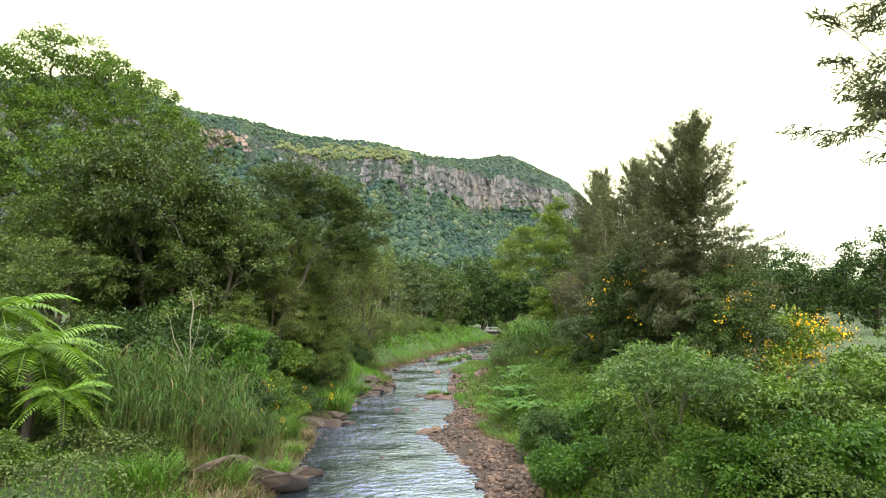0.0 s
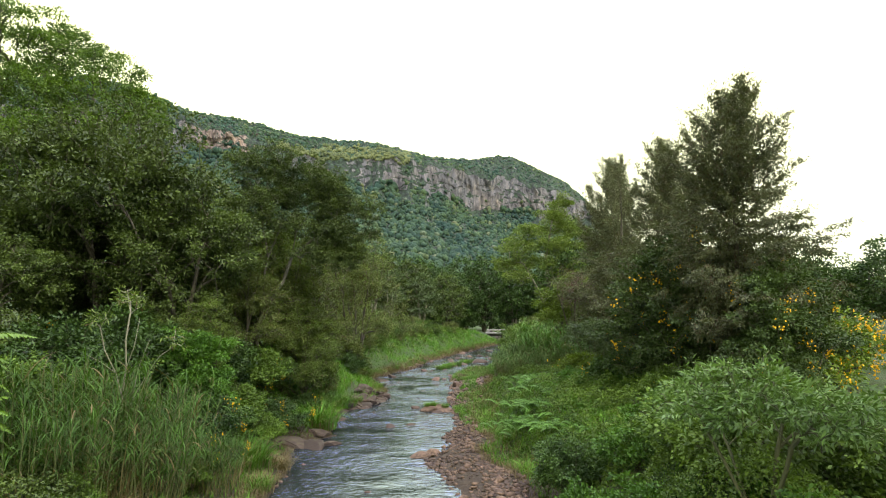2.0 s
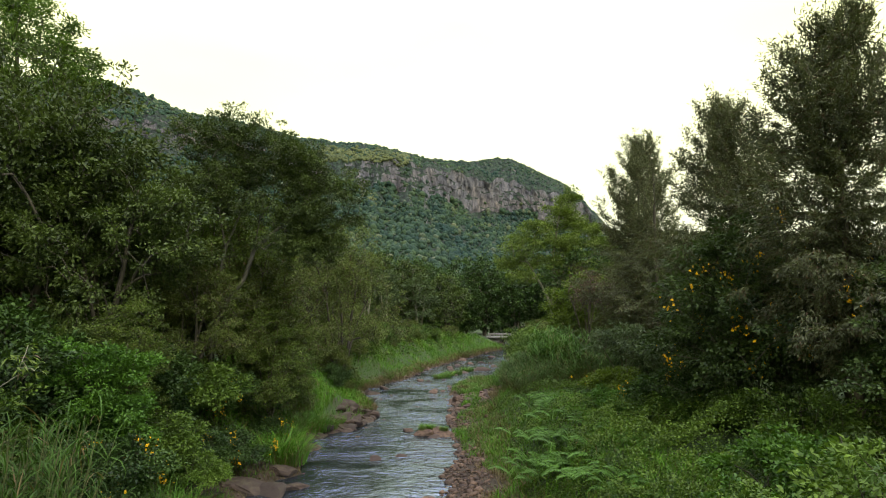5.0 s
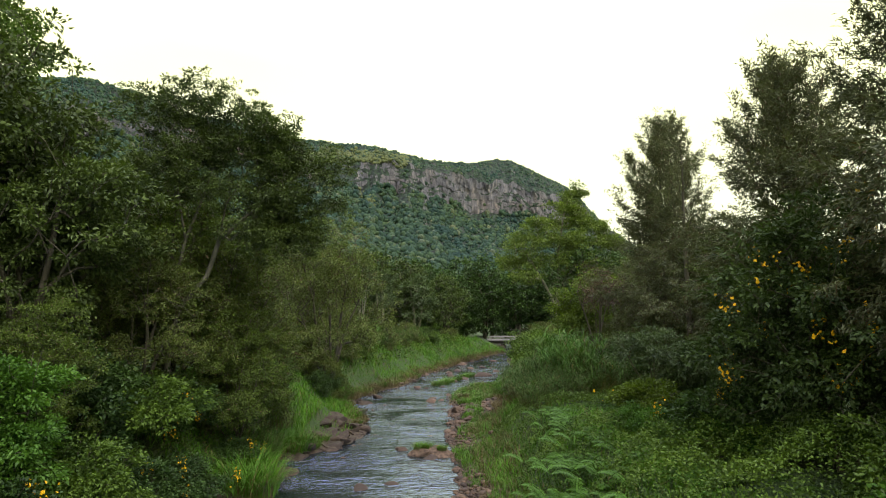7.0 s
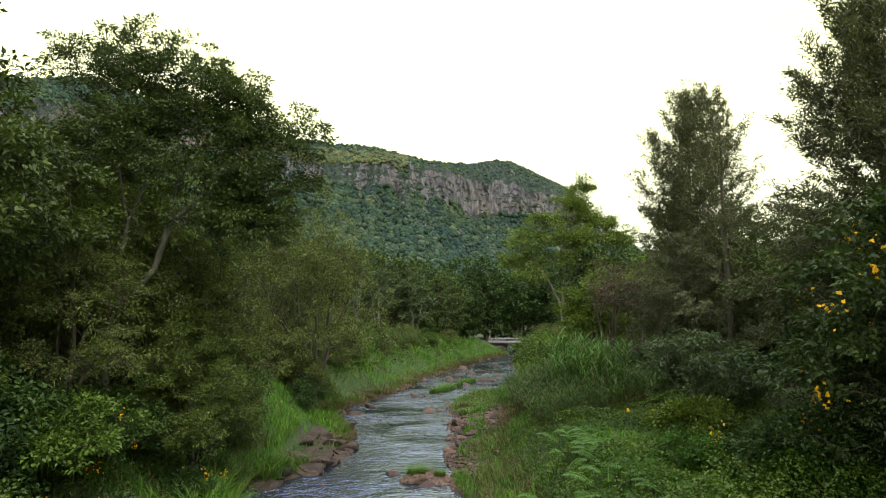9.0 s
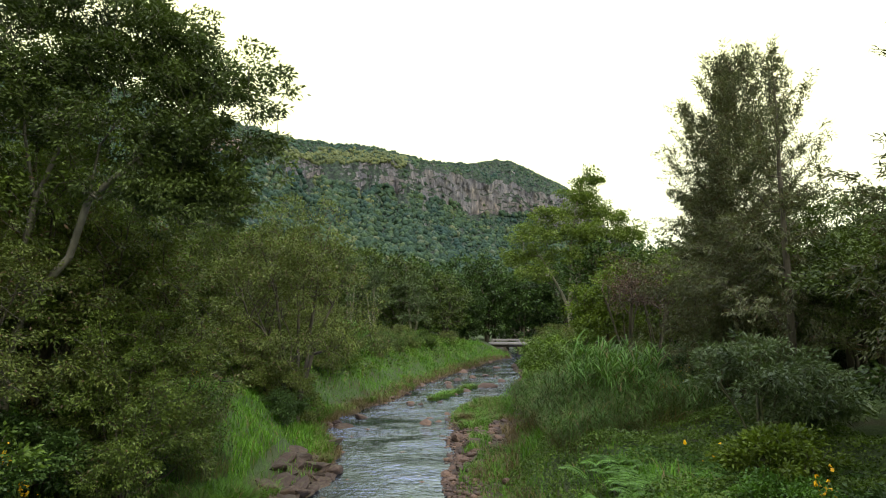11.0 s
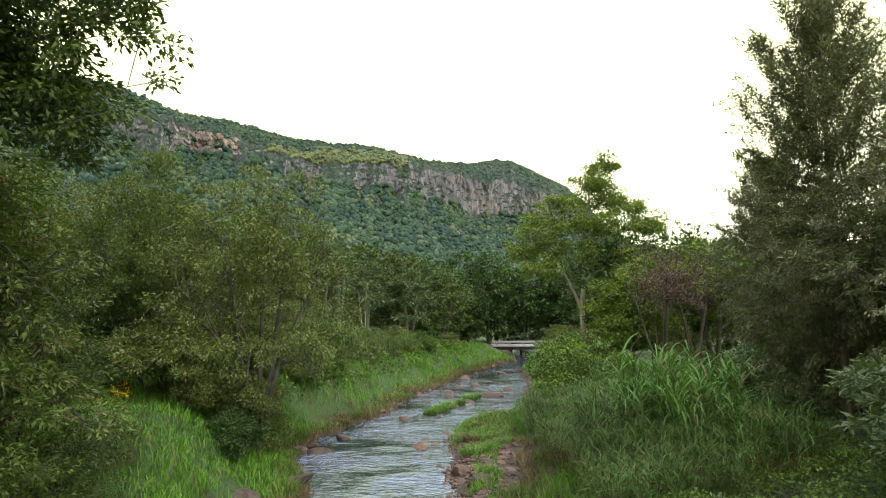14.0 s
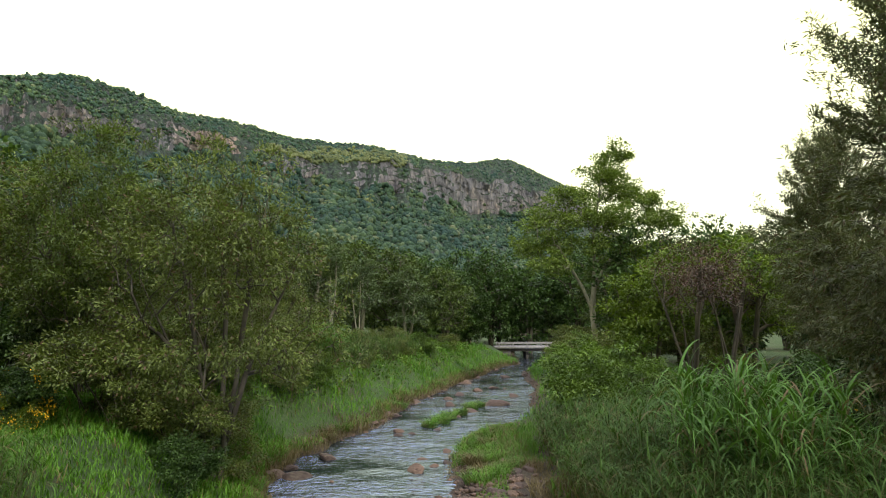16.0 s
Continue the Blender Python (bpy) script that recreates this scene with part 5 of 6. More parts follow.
kind("sapling", crown_tree(54, SAP, [(0, 0, 3.7, 0.4, 0.35, 0.35), (1.05, 0, 2.7, 0.3, 0.25, 0.2), (-0.5, 0, 3.1, 0.3, 0.25, 0.25), (0.45, 0, 3.0, 0.35, 0.3, 0.3)],
     42, 9, 0.2, 0.13, 0.028, M_FEATHER, M_PALEBARK, radius=0.026, low=0.45, inner=0.3), "thin bare sapling with pale forked stems and few leaves", "sapling")
kind("pole_tree", crown_tree(55, [(0, 0, 9.5, (0.3, 0.0)), (0.02, 0, 8.0, (-0.8, 0))],
     [(0.2, 0, 9.0, 1.0, 1.0, 1.0), (-0.6, 0, 7.6, 0.9, 0.9, 0.8), (0.6, 0, 6.6, 0.8, 0.8, 0.8), (0, 0, 5.2, 0.7, 0.7, 0.6)],
     110, 22, 0.5, 0.26, 0.1, M_PALE, M_PALEBARK, radius=0.09, inner=0.3), "slender pale-stemmed young gum tree", "tree", "trees along the creek")

kind("cane", cane_clump(60, 1500, 3.7, 1.35, 0.064, M_CANE, 2.2, 6, 0.10, canes=130, low=0.36), "tall arching cane grass clump", "grass clump", "cane grass clumps")
kind("reed", cane_clump(61, 900, 2.4, 1.35, 0.034, M_REED, 2.1, 5, 0.14, canes=95, low=0.1), "arching tall green reed grass clump", "grass clump", "tall grass clumps")
kind("tall_grass", cane_clump(62, 800, 1.6, 1.1, 0.034, M_GRASS, 1.5, 4, 0.35), "tall green grass with dry stalks", "grass clump", "tall grass clumps")
kind("tussock", cane_clump(63, 300, 0.7, 0.45, 0.024, M_GRASS, 1.4, 3, 0.5), "green and straw grass tussock by the water", "grass tussock", "tussocks by the water")
kind("dry_tussock", cane_clump(64, 280, 0.75, 0.45, 0.022, M_STRAW, 1.4, 3), "dry straw-coloured grass tussock by the water", "grass tussock", "tussocks by the water")
kind("tree_fern", tree_fern(70, 2.8, 2.5, 24, 27), "bright green tree fern with wide arching fronds", "tree fern")
kind("bracken", bracken(71, 64, 0.72, 0.85), "bright green bracken fern patch on the bank", "fern", "fern patches")

# ---- left bank ----
put("big_left", -20.8, 38.0, 1.0, 0, z=4.6)
put("scrub_tree", -15.2, 32.0, 1.4, tall=1.25)
put("scrub_tree", -12.5, 32.4, 1.1, tall=1.12)
put("overhang", -10.3, 37.0, 1.0, 0)
for x, y, s in ((-21, 32, 1.15), (-16.8, 34, 1.5), (-18.5, 27.5, 0.85), (-16, 44, 1.3), (-19, 50, 1.2)):
    put("scrub_tree", x, y, s)
for x, y, s in ((-8.2, 40.4, 0.95), (-12.6, 42.4, 1.2), (-10.4, 30.2, 0.62), (-7.9, 38.2, 0.8), (-11.2, 39.4, 1.45)):
    put("wattle", x, y, s)
for x, y, s in ((-10.6, 35.6, 0.8), (-13.5, 38.0, 1.0), (-9.6, 39.4, 1.1)):
    put("acacia", x, y, s)
put("acacia", -7.3, 54.0, 1.28, 20, tall=1.18)
put("wattle", -13.0, 56.0, 1.15, 200, tall=1.28)
for x, y, s in ((-17.5, 60, 1.2), (-14, 68, 1.1), (-21, 56, 1.2), (-11, 73, 1.0), (-17, 78, 1.2), (-11.5, 62.5, 0.95), (-9.8, 67.5, 0.7)):
    put("acacia_far", x, y, s)
for x, y, s in ((-8.0, 52.8, 0.85), (-9.8, 52.4, 1.05), (-7.6, 55.2, 0.8), (-11.4, 53.6, 1.1), (-8.4, 57.0, 0.7)):
    put("bush_olive", x, y, s)
for x, y, s in ((-10.9, 20.2, 0.62), (-9.1, 18.9, 0.5), (-7.6, 22.8, 0.5), (-11.4, 22.4, 0.8)):
    put("bush_mid", x, y, s)
for x, y, s in ((-7.9, 25.3, 0.55), (-7.4, 37.3, 0.6), (-9.2, 34.6, 0.75)):
    put("bush_flower", x, y, s)
for k in range(12):
    put("dry_tussock", -6.6 - 0.32 * k + 0.4 * math.sin(k * 2.1), 18.2 + 0.25 * k + 0.8 * math.cos(k * 3.3), 1.3)
put("tree_fern", -13.0, 18.9, 1.0, 40, z=2.0)
put("tree_fern", -11.6, 18.4, 0.64, 75, z=1.7)
put("bush_mid", -12.0, 15.6, 0.6)
for x, y, s in ((-11.5, 26.5, 1.2), (-11.0, 28.8, 1.0), (-13.5, 25.5, 1.3), (-12.9, 30.2, 1.5), (-10.6, 31.6, 1.1)):
    put("bush_dark", x, y, s)
put("tree_fern", -14.9, 19.8, 1.0, 140, z=3.2)
put("sapling", -9.2, 21.6, 1.32, 15)
put("bush_tall", -9.3, 27.7, 1.0)
put("bush_mid", -7.9, 29.6, 0.6)
for x, y, s in ((-9.4, 20.4, 1.1), (-8.3, 21.4, 1.0), (-10.6, 21.4, 1.3), (-9.0, 22.8, 1.2), (-7.4, 23.6, 0.75), (-10.4, 19.6, 1.0), (-7.6, 42.8, 0.65), (-7.5, 39.8, 0.65), (-8.5, 44.6, 0.7)):
    put("reed", x, y, s)
for x, y, s in ((-7.2, 19.6, 0.8), (-8.6, 17.4, 0.8), (-7.4, 26.6, 0.9), (-6.5, 35.4, 1.0), (-7.2, 37.0, 1.0), (-7.8, 40.2, 1.0), (-6.6, 42.0, 0.8), (-10, 46, 0.9)):
    put("tall_grass", x, y, s)
for x, y, s in ((-13.0, 21.0, 1.0), (-11.6, 25.6, 1.0), (-15.5, 19.5, 1.1), (-14.5, 23.5, 1.1)):
    put("bush_mid", x, y, s)
for k, (x, y, s) in enumerate(((-9.6, 33.6, 1.05), (-12.2, 28.5, 1.0), (-9.2, 29.6, 0.85), (-11.5, 33.5, 1.2), (-14.5, 28.5, 1.1), (-9.5, 37.0, 0.8))):
    put("bush_dark" if k % 2 else "bush_mid", x, y, s)
for x, y, s in ((-8.6, 26.4, 0.85), (-8.3, 31.5, 0.75), (-7.6, 33.0, 0.7), (-17.5, 31, 1.4)):
    put("bush_flower", x, y, s)
for x, y, s in ((-8.6, 58, 0.8), (-9.5, 61.5, 1.0), (-10.5, 65, 1.1), (-13, 62, 1.1)):
    put("bush_olive", x, y, s)
put("bush_dark", -6.9, 51.0, 0.62)
put("bush_flower", -12.6, 51.5, 0.8)
for k, (x, y, s) in enumerate(((-7.8, 66.5, 0.9), (-6.9, 70.0, 0.75), (-9.6, 70, 1.1), (-5.6, 81.5, 0.7), (-8.6, 82, 1.1), (-7.0, 88, 1.0), (-4.0, 90, 0.7), (-1.0, 96, 0.7), (-4.5, 97, 1.0), (1.5, 106, 0.8), (-1.5, 103, 1.1))):
    put(("bush_olive", "bush_mid", "bush_olive")[k % 3], x, y, s)
for k, (x, y, s) in enumerate(((-12.5, 65.5, 1.3), (-11.4, 70.5, 1.3), (-13.6, 73.5, 1.4), (-11.6, 78.5, 1.3), (-9.6, 75.2, 0.9), (-12.4, 84, 1.5), (-9.8, 87.5, 1.2), (-14.5, 60, 1.3), (-16, 66, 1.5))):
    put(("bush_mid", "bush_olive")[k % 2], x, y, s)
put("cane", -8.0, 75.5, 0.9)
for x, y, s in ((-9.5, 78, 0.8), (-6.0, 79, 0.75), (-4.5, 86, 0.8), (-6.5, 84, 0.9), (-3.0, 92, 0.8)):
    put("reed", x, y, s, tall=1.2)
put("bush_lime", -7.6, 72.0, 0.8)
put("bush_gold", -11.8, 50.6, 0.5)
put("bush_gold", -8.3, 70.4, 0.34)
for x, y, s in ((-9.2, 86, 1.0), (-7.4, 90, 0.9), (-10.4, 92, 1.1)):
    put("pole_tree", x, y, s)
for x, y, s in ((-8, 97, 0.9), (-3.5, 104, 0.95), (-12, 90, 1.0)):
    put("far_tree_pale", x, y, s)
for x, y, s in ((-14, 96, 1.0), (-5.5, 108, 1.0), (1.0, 118, 0.9), (-18, 86, 1.0), (-11, 112, 1.1), (-22, 76, 1.0)):
    put("far_tree_mid", x, y, s)

# ---- beyond the bridge ----
rng = np.random.default_rng(77)
for k in range(22):
    put("far_tree", -26 + k * 3.4 + rng.normal() * 0.8, 138 + rng.uniform(0, 16), rng.uniform(0.95, 1.25))
for k in range(8):
    put("far_tree", -4 + k * 1.4 + rng.normal() * 0.5, 122 + k * 1.6 + rng.normal(), rng.uniform(0.7, 0.85))
for k in range(26):
    x, y = rng.uniform(26, 190), rng.uniform(110, 230)
    put(("far_tree", "far_tree_mid", "far_tree_mid")[k % 3], x, y, rng.uniform(0.7, 1.0))
for k in range(8):
    put(("far_tree", "far_tree_mid")[k % 2], rng.uniform(-80, -25), rng.uniform(80, 130), rng.uniform(0.8, 1.2))

for k in range(16):
    put(("far_tree_mid", "far_tree")[k % 2], 34 + k * 5.5 + rng.normal() * 2, 84 + k * 3 + rng.uniform(-10, 30), rng.uniform(0.6, 0.95))

for k in range(16):
    put("far_tree_mid", -20 - 1.1 * k + rng.normal() * 2, 36 + (k * 23 % 50) + rng.normal() * 2, rng.uniform(0.55, 0.75))
for x, y, s in ((22, 78, 0.76), (26, 70, 0.72), (31, 66, 0.7), (18, 85, 0.8), (36, 74, 0.75), (42, 70, 0.72), (30, 80, 0.8)):
    put("far_tree", x, y, s)

# ---- right bank ----
put("oak_near", 8.3, 7.0, 1.0, 160)
put("umbrella", 5.5, 14.6, 1.05)
for x, y, s in ((7.6, 16.8, 1.1), (9.8, 15.4, 1.05), (6.3, 18.8, 0.95), (11.8, 17.4, 1.05), (14.0, 18.0, 1.2)):
    put("bush_mid", x, y, s)
for x, y, s in ((6.2, 12.6, 0.8), (8.2, 12.8, 0.9), (4.6, 16.8, 0.8), (10.6, 12.6, 1.0), (5.6, 21.5, 0.8), (7.4, 23.0, 0.9), (6.6, 33.5, 0.6), (8.0, 31, 0.7)):
    put("bush_bright", x, y, s)
put("bush_bright", 3.6, 18.8, 0.7, tall=1.3)
put("bush_dark", 4.2, 23.3, 0.7)
put("bush_gold", 16.6, 30.5, 1.6)
put("bush_gold", 20.5, 34.5, 1.1)
for x, y, s in ((15.5, 23.5, 0.6), (18.5, 22, 1.0)):
    put("bush_dark", x, y, s)
put("oak_full", 11.2, 26.4, 1.0, 30)
put("oak_full", 11.0, 32.4, 0.95, 200)
put("tangle", 10.0, 29.4, 1.15, 0)
put("tangle", 11.5, 25.0, 0.92, 60)
put("bush_mid", 9.6, 26.2, 0.9)
put("tangle", 12.2, 27.2, 1.05, 140)
put("tangle", 9.8, 31.5, 0.9, 250)
put("bush_lime", 7.3, 34.6, 1.0)
put("bush_flower", 8.2, 31.6, 0.9)
for x, y, s in ((4.2, 29.5, 1.0), (5.0, 31.2, 1.1), (4.6, 33.0, 0.9), (6.6, 29.8, 1.0), (7.2, 35.0, 1.0), (8.4, 36.2, 1.0), (5.6, 34.4, 1.1), (6.8, 31.6, 1.1), (3.9, 31.4, 0.9), (7.8, 33.6, 1.1), (5.2, 27.4, 0.9), (7.0, 40.2, 1.0), (6.2, 38.6, 1.0), (7.6, 37.2, 1.1), (5.6, 37.0, 1.0), (6.6, 35.8, 1.0)):
    put("bracken", x, y, s)
put("umbrella_pale", 8.6, 38.0, 1.12, 70)
put("bush_pale", 10.6, 40.0, 0.85)
put("oak_sparse", 11.5, 41.3, 1.0, 10)
put("scrub_tree", 17.0, 45.0, 0.8)
put("scrub_tree", 20.5, 41.0, 0.8)
put("scrub_tree", 20.5, 52.0, 0.9)
put("oak_dense", 12.2, 46.2, 0.97, 60)
put("oak_full", 15.6, 55.5, 0.88, 100)
put("scrub_tree", 15.2, 44.0, 1.0)
put("cane", 6.9, 45.2, 0.90, 0)
for x, y, s in ((5.0, 44.4, 0.8), (5.2, 47.4, 0.85), (5.6, 53.0, 0.9), (5.4, 50.2, 0.85), (6.0, 57.5, 0.95), (6.2, 60.5, 1.0), (4.6, 41.6, 0.7), (6.0, 44.0, 0.9), (6.2, 46.8, 1.0), (6.4, 48.5, 1.1), (6.4, 43.0, 0.8), (5.8, 42.0, 0.7), (6.3, 51, 1.0), (9.0, 47, 1.0), (9.0, 44, 0.8), (7.8, 52, 1.1), (6.2, 49.6, 0.9), (6.6, 53.5, 1.0), (6.8, 56, 1.0), (8.2, 46.2, 1.1), (7.9, 43.6, 1.0)):
    put("reed", x, y, s, tall=0.76)
put("bush_flower", 10.8, 47.0, 0.75)
put("bush_dark", 11.8, 51.6, 0.9)
put("bush_dark", 13.6, 52.4, 1.1)
for x, y, s in ((7.4, 61.5, 1.3), (9.6, 63.0, 1.4), (8.8, 58.0, 1.0), (9.2, 67.6, 1.1), (9.6, 71.0, 1.25), (10.8, 72.0, 1.3)):
    put("bush_mid", x, y, s)
put("twiggy", 13.0, 62.6, 1.5)
put("twiggy", 15.0, 63.2, 1.35)
put("lime_tree", 11.8, 65.5, 1.05)
put("lime_tree", 14.4, 67.5, 1.25)
put("lime_tree", 17.2, 65.0, 1.3)
put("scrub_tree", 13.8, 38.6, 0.92)
for x, y, s in ((12, 70, 1.2), (10, 76, 1.0), (15, 66, 1.3), (12, 84, 1.0), (14, 92, 1.2), (15, 100, 1.1), (17, 108, 1.2)):
    put("bush_olive", x, y, s)
for x, y, s in ((15.5, 50, 1.3), (18.5, 53, 1.5), (17.5, 47.5, 1.2), (21.5, 47, 1.5), (23, 55, 1.6), (-19, 53, 1.3), (-22.5, 59, 1.6), (-24, 52, 1.5), (-16.8, 56.5, 1.2), (-27, 64, 1.7)):
    put("bush_dark", x, y, s)
put("fig", 14.6, 87.8, 1.17, 0)
for x, y, s in ((19, 96, 0.9), (24, 84, 0.9), (27, 72, 0.8), (20, 76, 0.8)):
    put("far_tree_mid", x, y, s)
for x, y, s in ((58, 70, 0.9), (66, 74, 1.0), (74, 72, 0.9), (84, 80, 1.0), (48, 66, 0.8)):
    put("far_tree", x, y, s)
for x, y, s in ((38, 105, 1.0), (44, 108, 1.0)):
    put("gum_far", x, y, s)


# ---- low leafy growth ----
def build_cover(seed, n, y0, y1, side, d0, d1, low, high, size):
    """Weeds and creepers: a lumpy carpet of leaves over the bank."""
    g = np.random.default_rng(seed)
    y = g.uniform(y0, y1, n)
    d = d0 + (d1 - d0) * g.random(n)
    x = left_edge(y) - d if side < 0 else right_edge(y) + np.interp(y, BAR_Y, BAR_W) + d
    lump = np.clip(0.5 + 0.75 * fbm(x * 0.55, y * 0.55, seed, 3), 0.05, 1.2)
    edge = step((d - d0) / 1.2)
    z = ground_z(x, y) + (low + (high - low) * lump) * edge * g.uniform(0.35, 1.0, n) ** 0.35
    p = np.stack([x, y, z], 1)
    way = g.normal(size=(n, 3)) * np.array([1, 1, 0.5]) + np.array([0, 0, 0.25])
    return leaf_arrays(p, way, size * g.uniform(0.6, 1.3, n), size * 0.62 * g.uniform(0.7, 1.2, n), g, curl=0.15)


v, f = merge([build_cover(71, 110000, 10, 31, 1, 0.6, 10, 0.15, 1.3, 0.085), build_cover(74, 60000, 30, 50, 1, 0.6, 10, 0.05, 0.6, 0.085)])
tagged(new("ground_cover", mesh_of("ground_cover", v, f, M_MID)), "lush low creeper carpet covering the right bank", "ground cover", kind="stuff")
v, f = build_cover(72, 60000, 13, 40, -1, 1.6, 11, 0.1, 1.0, 0.10)
tagged(new("ground_cover", mesh_of("weed_cover", v, f, M_MIX)), "low green weeds covering the left bank", "ground cover", kind="stuff")
v, f = build_cover(73, 14000, 57, 110, -1, 3.0, 14, 0.1, 1.2, 0.26)
tagged(new("ground_cover", mesh_of("weed_cover_far", v, f, M_MID)), "low green weeds along the far left bank", "ground cover", kind="stuff")


# ---- stones ----
def cut_rock(seed, flat, planes, mat, soft=0.0):
    """An angular rock: a ball cut by planes, with a worn surface."""
    g = np.random.default_rng(seed)
    nrm = unit(g.normal(size=(planes, 3)) * np.array([1, 1, 0.8]))
    far = g.uniform(0.62, 0.95, planes)
    bm = bmesh.new()
    bmesh.ops.create_icosphere(bm, subdivisions=4, radius=1.0)
    off = Vector(g.uniform(-9, 9, 3))
    for vert in bm.verts:
        d = vert.co.normalized()
        dots = nrm @ np.array(d)
        r = float(np.min(np.where(dots > 0.05, far / np.maximum(dots, 0.05), 1.15)))
        r = min(r, 1.15) * (1 - soft) + soft
        r += 0.035 * noise.noise(d * 5 + off) + 0.05 * noise.noise(d * 2 + off)
        vert.co = Vector((d.x * r, d.y * r, d.z * r * flat))
    me = bpy.data.meshes.new("rock")
    bm.to_mesh(me)
    bm.free()
    me.materials.append(mat)
    return me


STONES = [cut_rock(100 + k, 0.62, 16, M_ROCK, 0.35) for k in range(5)]
SLABS = [cut_rock(120 + k, 0.80, 8, M_SLAB) for k in range(4)]


def boulder(x, y, r, seed, slab=False, z=None, label=""):
    me = (SLABS if slab else STONES)[seed % (4 if slab else 5)]
    ob = new("boulder", me)
    z = max(on_ground(x, y), -0.03) - (0.15 * r if slab else 0.05 * r) if z is None else z
    ob.matrix_basis = Matrix.LocRotScale((x, y, z), Euler((0.25 * (seed % 3), 0.22 * (seed % 4) - 0.2, seed * 1.7)), (r * 1.25, r, r * 0.5) if slab else (r, r * 0.85, r * 0.8))
    return tagged(ob, label or ("dark mossy bank rock at the waterline" if slab else "red-brown rounded boulder lying in the creek"), "boulder", "boulders along the creek")


for k, (x, y, r) in enumerate(((4.5, 77.5, 1.0), (3.8, 86, 0.6), (-0.75, 41.9, 0.7), (0.15, 41.6, 0.72), (-0.25, 41.1, 0.38), (-1.7, 42.9, 0.4), (-1.0, 30.1, 0.5), (-0.3, 30.6, 0.45), (-2.7, 36.5, 0.35),
                               (-1.7, 37.2, 0.3), (2.0, 83, 0.6), (1.2, 77, 0.5), (3.0, 92, 0.7), (5.2, 88, 0.5), (-0.6, 58.5, 0.5), (1.3, 53.4, 0.55), (0.6, 47, 0.4), (2.0, 51.5, 0.6), (7.5, 98, 0.6))):
    boulder(x, y, r, k)
# larger stones on the bar and round the grassy islet
g = np.random.default_rng(45)
for k in range(26):
    y = 44.0 + 10.5 * g.random()
    boulder(float(right_edge(y)) + 0.1 + 2.0 * g.random() ** 1.3, y, g.uniform(0.16, 0.34), k, label="red-brown stone lying on the stony bar")
for k, (x, y, r) in enumerate(((-0.4, 69.2, 0.4), (2.6, 74.2, 0.45), (3.6, 77.4, 0.5), (1.5, 72.2, 0.35), (0.2, 67.6, 0.3), (-1.8, 66.0, 0.35), (0.8, 62.0, 0.3), (-0.4, 60.6, 0.28))):
    boulder(x, y, r, k + 2)
# a heap of stones at the near end of the grassy bar, and red stones along the far waterline
g = np.random.default_rng(46)
for k in range(52):
    u, w = g.uniform(0, 6.28), g.random() ** 0.6
    boulder(3.2 + 1.5 * w * math.cos(u), 55.4 + 2.8 * w * math.sin(u), g.uniform(0.13, 0.36), k, label="red-brown stone lying on the stony bar")
for k in range(30):
    y = 62 + 48 * g.random()
    boulder(float(left_edge(y)) + g.uniform(-0.5, 0.5), y, g.uniform(0.18, 0.48), k, label="red-brown stone along the grassy waterline")
for k, (x, y, r) in enumerate(((-6.2, 57.9, 0.6), (-5.9, 59.0, 0.42), (0.8, 59.7, 0.28), (0.2, 59.3, 0.26), (-1.9, 67.2, 0.45), (-1.2, 66.5, 0.3), (1.1, 80.5, 0.5), (6.4, 81.7, 0.55))):
    boulder(x, y, r, k + 1)
# a shelf of broken rock runs out from the left bank
g = np.random.default_rng(44)
shelf = []
for k in range(76):
    y = 41.0 + 7.4 * g.random()
    shelf.append((float(left_edge(y)) + 0.05 - 1.9 * g.random() ** 1.2, y, g.uniform(0.25, 0.62)))
for k, (x, y, r) in enumerate(shelf + [(-5.3, 32.6, 0.6), (-6.1, 31.8, 0.7), (-6.0, 34.2, 0.5), (-6.2, 20.9, 1.3), (-7.6, 20.5, 1.2), (-5.6, 22.4, 0.8), (-6.7, 32.4, 0.9),
                                       (-5.2, 22.6, 0.6), (-6.2, 39.0, 0.7), (-5.4, 57.5, 0.6), (-4.6, 61.0, 0.5), (-5.2, 51.6, 0.7)]):
    boulder(x, y, r, k, slab=True)


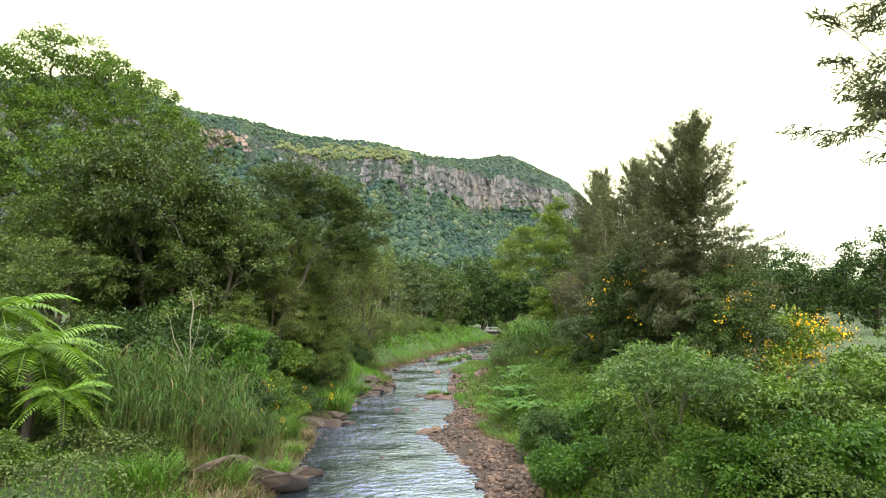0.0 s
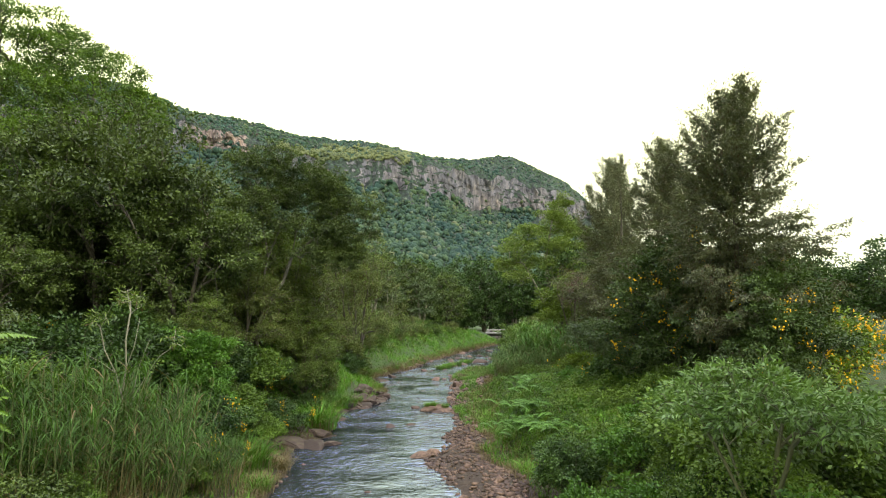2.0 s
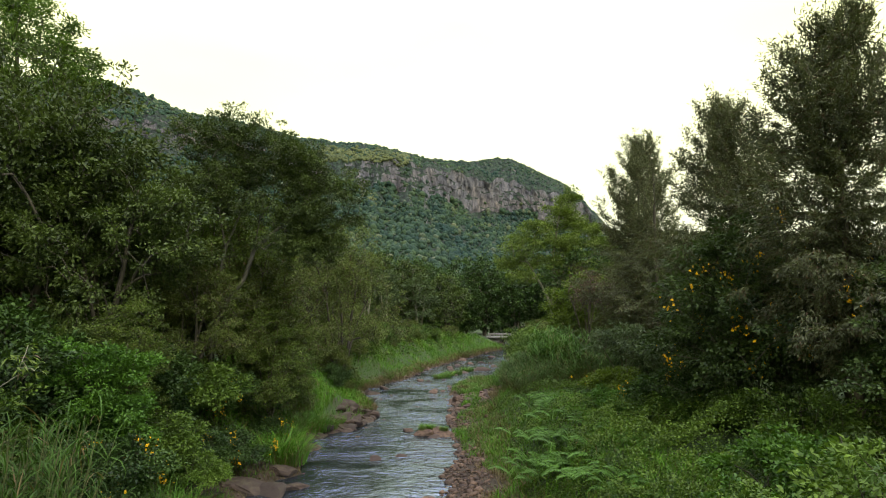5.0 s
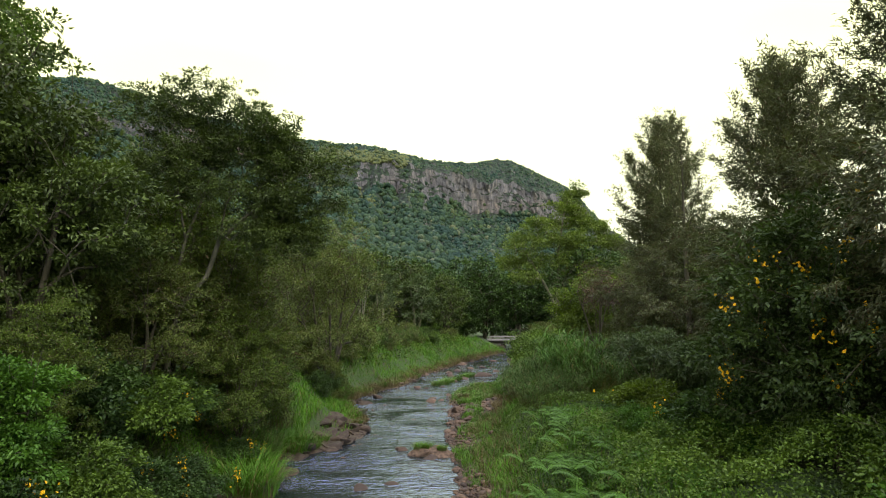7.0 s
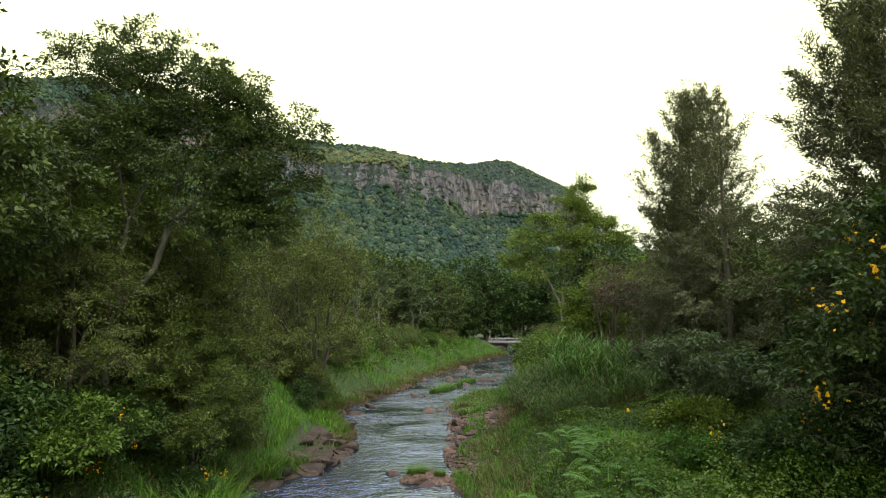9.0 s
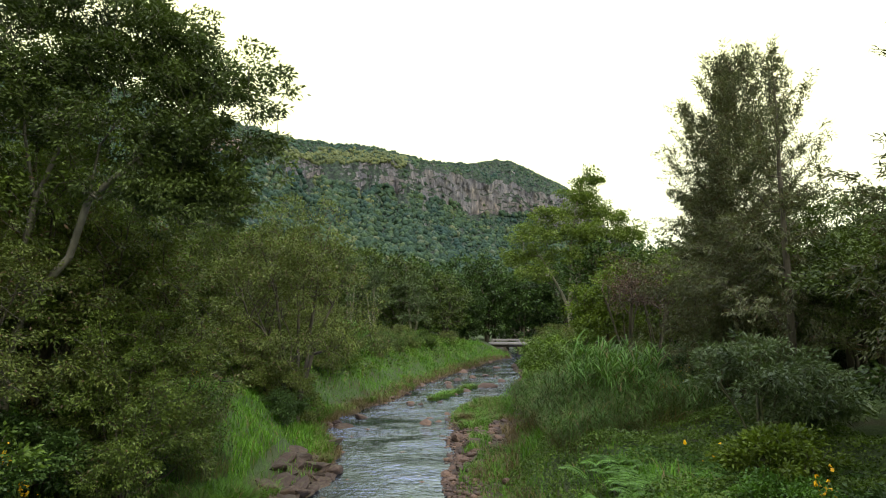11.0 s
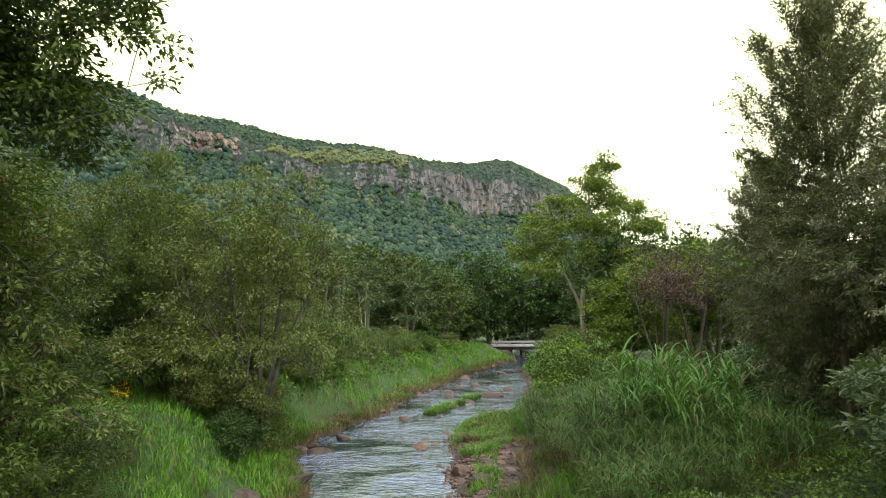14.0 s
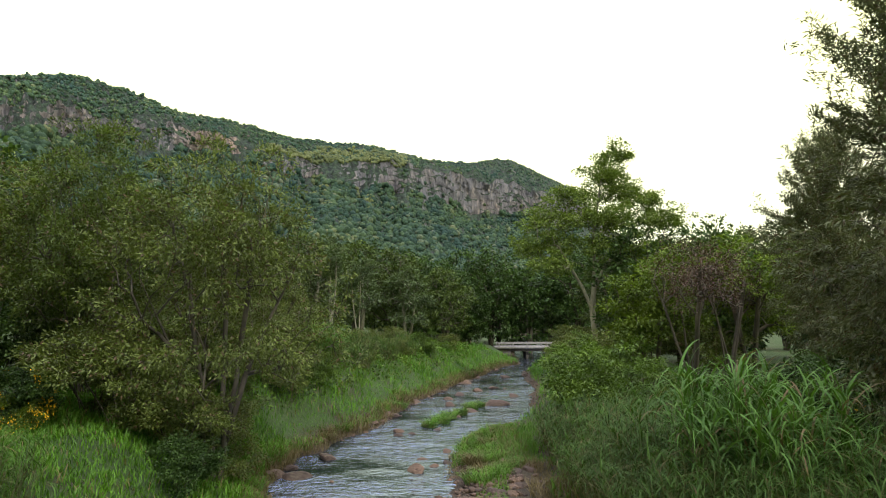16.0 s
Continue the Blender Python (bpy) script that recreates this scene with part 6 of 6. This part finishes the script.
def build_cobbles():
    """The stony bar and the stones along both waterlines."""
    g = np.random.default_rng(8)
    bm = bmesh.new()
    bmesh.ops.create_icosphere(bm, subdivisions=1, radius=1.0)
    base = np.array([vert.co[:] for vert in bm.verts])
    tri = np.array([[vert.index for vert in fc.verts] for fc in bm.faces])
    bm.free()
    pts = []
    for lo, hi, n in ((15, 34, 7500), (34, 60, 6500), (60, 112, 1000)):
        y = g.uniform(lo, hi, n)
        w = np.interp(y, BAR_Y, BAR_W) * (0.82 + 0.3 * vnoise(y * 0.55, 3.5, 9))
        x = right_edge(y) + (-0.12 + 1.12 * g.uniform(0, 1, n) ** 1.15) * (w + 0.2)
        pts.append(np.stack([x, y], 1))
    y = g.uniform(16, 116, 1500)
    pts.append(np.stack([left_edge(y) - g.normal(size=1500) * 0.3 - 0.05, y], 1))
    y = g.uniform(18, 100, 160)
    pts.append(np.stack([left_edge(y) + (right_edge(y) - left_edge(y)) * g.uniform(0.1, 0.95, 160), y], 1))
    p = np.concatenate(pts)
    p = p[fbm(p[:, 0] * 0.9, p[:, 1] * 0.5, 66, 3) > g.uniform(-1.0, 0.3, len(p))]      # drifts, with bare gravel between
    n = len(p)
    r = np.clip(np.exp(g.normal(size=n) * 0.6) * 0.036, 0.015, 0.12)
    r = np.where(g.random(n) < 0.025, g.uniform(0.10, 0.20, n), r)
    z = np.maximum(ground_z(p[:, 0], p[:, 1]), -0.06) + r * 0.2
    a = g.uniform(0, 6.28, n)
    q = base[None] * (1 + 0.30 * np.clip(g.normal(size=(n, len(base), 1)), -1.6, 1.4)) * np.stack([r * g.uniform(0.8, 1.4, n), r, r * g.uniform(0.4, 0.75, n)], 1)[:, None]
    q = np.stack([q[..., 0] * np.cos(a)[:, None] - q[..., 1] * np.sin(a)[:, None], q[..., 0] * np.sin(a)[:, None] + q[..., 1] * np.cos(a)[:, None], q[..., 2]], -1)
    q = q + np.stack([p[:, 0], p[:, 1], z], 1)[:, None]
    return q.reshape(-1, 3), (np.arange(n)[:, None, None] * len(base) + tri[None]).reshape(-1, 3)


v, f = build_cobbles()
tagged(new("cobbles", mesh_of("cobbles", v, f, M_ROCK)), "red-brown cobbles and gravel along the water's edge", "cobbles", kind="stuff")

# ---- grass ----
def build_grass(seed, spots, tall, wide, bend):
    g = np.random.default_rng(seed)
    shelf_edge = (spots[:, 0] > -6.4) & (spots[:, 0] < -3) & (spots[:, 1] > 40.6) & (spots[:, 1] < 48.6)
    spots = spots[~shelf_edge | (g.random(len(spots)) < 0.10)]      # little grows on the rock shelf
    n = len(spots)
    base = np.concatenate([spots, (ground_z(spots[:, 0], spots[:, 1]) - 0.03)[:, None]], 1)
    h = tall * (0.8 + spots[:, 1] / 110) * g.uniform(0.5, 1.3, n) * (0.75 + 0.5 * np.clip(fbm(spots[:, 0] * 0.5, spots[:, 1] * 0.5, 61, 2), -0.8, 0.8))
    return blade_arrays(base, g.normal(size=(n, 3)), h, wide * (0.7 + spots[:, 1] / 70) * g.uniform(0.7, 1.3, n), g, bend * 1.6 * g.uniform(0.4, 1.5, n), 2)


def spots_on(seed, n, y0, y1, side, d0, d1, power=1.0):
    g = np.random.default_rng(seed)
    y = g.uniform(y0, y1, n)
    d = d0 + (d1 - d0) * g.random(n) ** power
    x = left_edge(y) - d if side < 0 else right_edge(y) + np.interp(y, BAR_Y, BAR_W) * 0.95 + d
    return np.stack([x, y], 1)


left = np.concatenate([spots_on(1, 16000, 14, 40, -1, 0.3, 7, 0.9), spots_on(2, 36000, 40, 62, -1, 0.3, 9.5), spots_on(3, 26000, 58, 118, -1, 0.3, 10)])
right = np.concatenate([spots_on(4, 16000, 12, 38, 1, 0.0, 4.5, 1.2), spots_on(5, 6000, 38, 66, 1, 0.3, 4), spots_on(6, 9000, 64, 118, 1, 0.0, 7)])
v, f = build_grass(31, left, 0.48, 0.028, 0.7)
tagged(new("bank_grass", mesh_of("bank_grass", v, f, M_GRASS)), "lush green grass on the sloping left creek bank", "grass", kind="stuff")
v, f = build_grass(32, right, 0.45, 0.028, 0.7)
tagged(new("bank_grass", mesh_of("bank_grass_across", v, f, M_GRASS)), "green grass along the stony right creek bank", "grass", kind="stuff")
bar = np.concatenate([spots_on(10, 9000, 59, 67.5, 1, -3.6, 0.3), spots_on(11, 4000, 36, 50, 1, -0.9, 0.8), spots_on(14, 900, 50, 56, 1, -2.2, -1.2)])
v, f = build_grass(34, bar, 0.40, 0.022, 0.8)
tagged(new("bar_grass", mesh_of("bar_grass", v, f, M_GRASS)), "tufts of green grass growing on the stony bar", "grass", kind="stuff")
rim = np.concatenate([spots_on(12, 3000, 57, 67, 1, -3.8, 0.0), spots_on(9, 5000, 13, 24, -1, 0.3, 6), spots_on(7, 7000, 16, 112, -1, 0.0, 1.5), spots_on(13, 7000, 16, 62, -1, -0.05, 0.9), spots_on(15, 9000, 50, 116, -1, -0.05, 1.1), spots_on(8, 9000, 18, 58, 1, -0.4, 1.4)])
v, f = build_grass(33, rim, 0.42, 0.022, 0.9)
tagged(new("dry_grass", mesh_of("dry_grass", v, f, M_STRAW)), "dry straw-coloured grass along the waterline", "grass", kind="stuff")

g = np.random.default_rng(90)
for k in range(30):
    y = g.uniform(56, 66)
    put("dry_tussock" if k % 4 == 0 else "tussock", float(right_edge(y)) + g.uniform(0.5, 2.8), y, g.uniform(0.7, 1.2))
for x, y, s in ((-0.8, 41.9, 0.66), (0.2, 41.7, 0.5), (-0.5, 42.0, 0.6), (0.5, 70, 1.2), (1.0, 71.5, 1.1), (-0.2, 68.6, 1.0), (1.8, 73, 1.0), (2.6, 75.4, 1.1), (3.2, 76.4, 1.0)):
    put("tussock", x, y, s, z=0.28 if y < 45 else 0.1)
for k in range(24):
    y = g.uniform(18, 100)
    put("dry_tussock" if k % 2 else "tussock", float(left_edge(y)) - g.uniform(0.3, 1.0), y, g.uniform(0.7, 1.2))
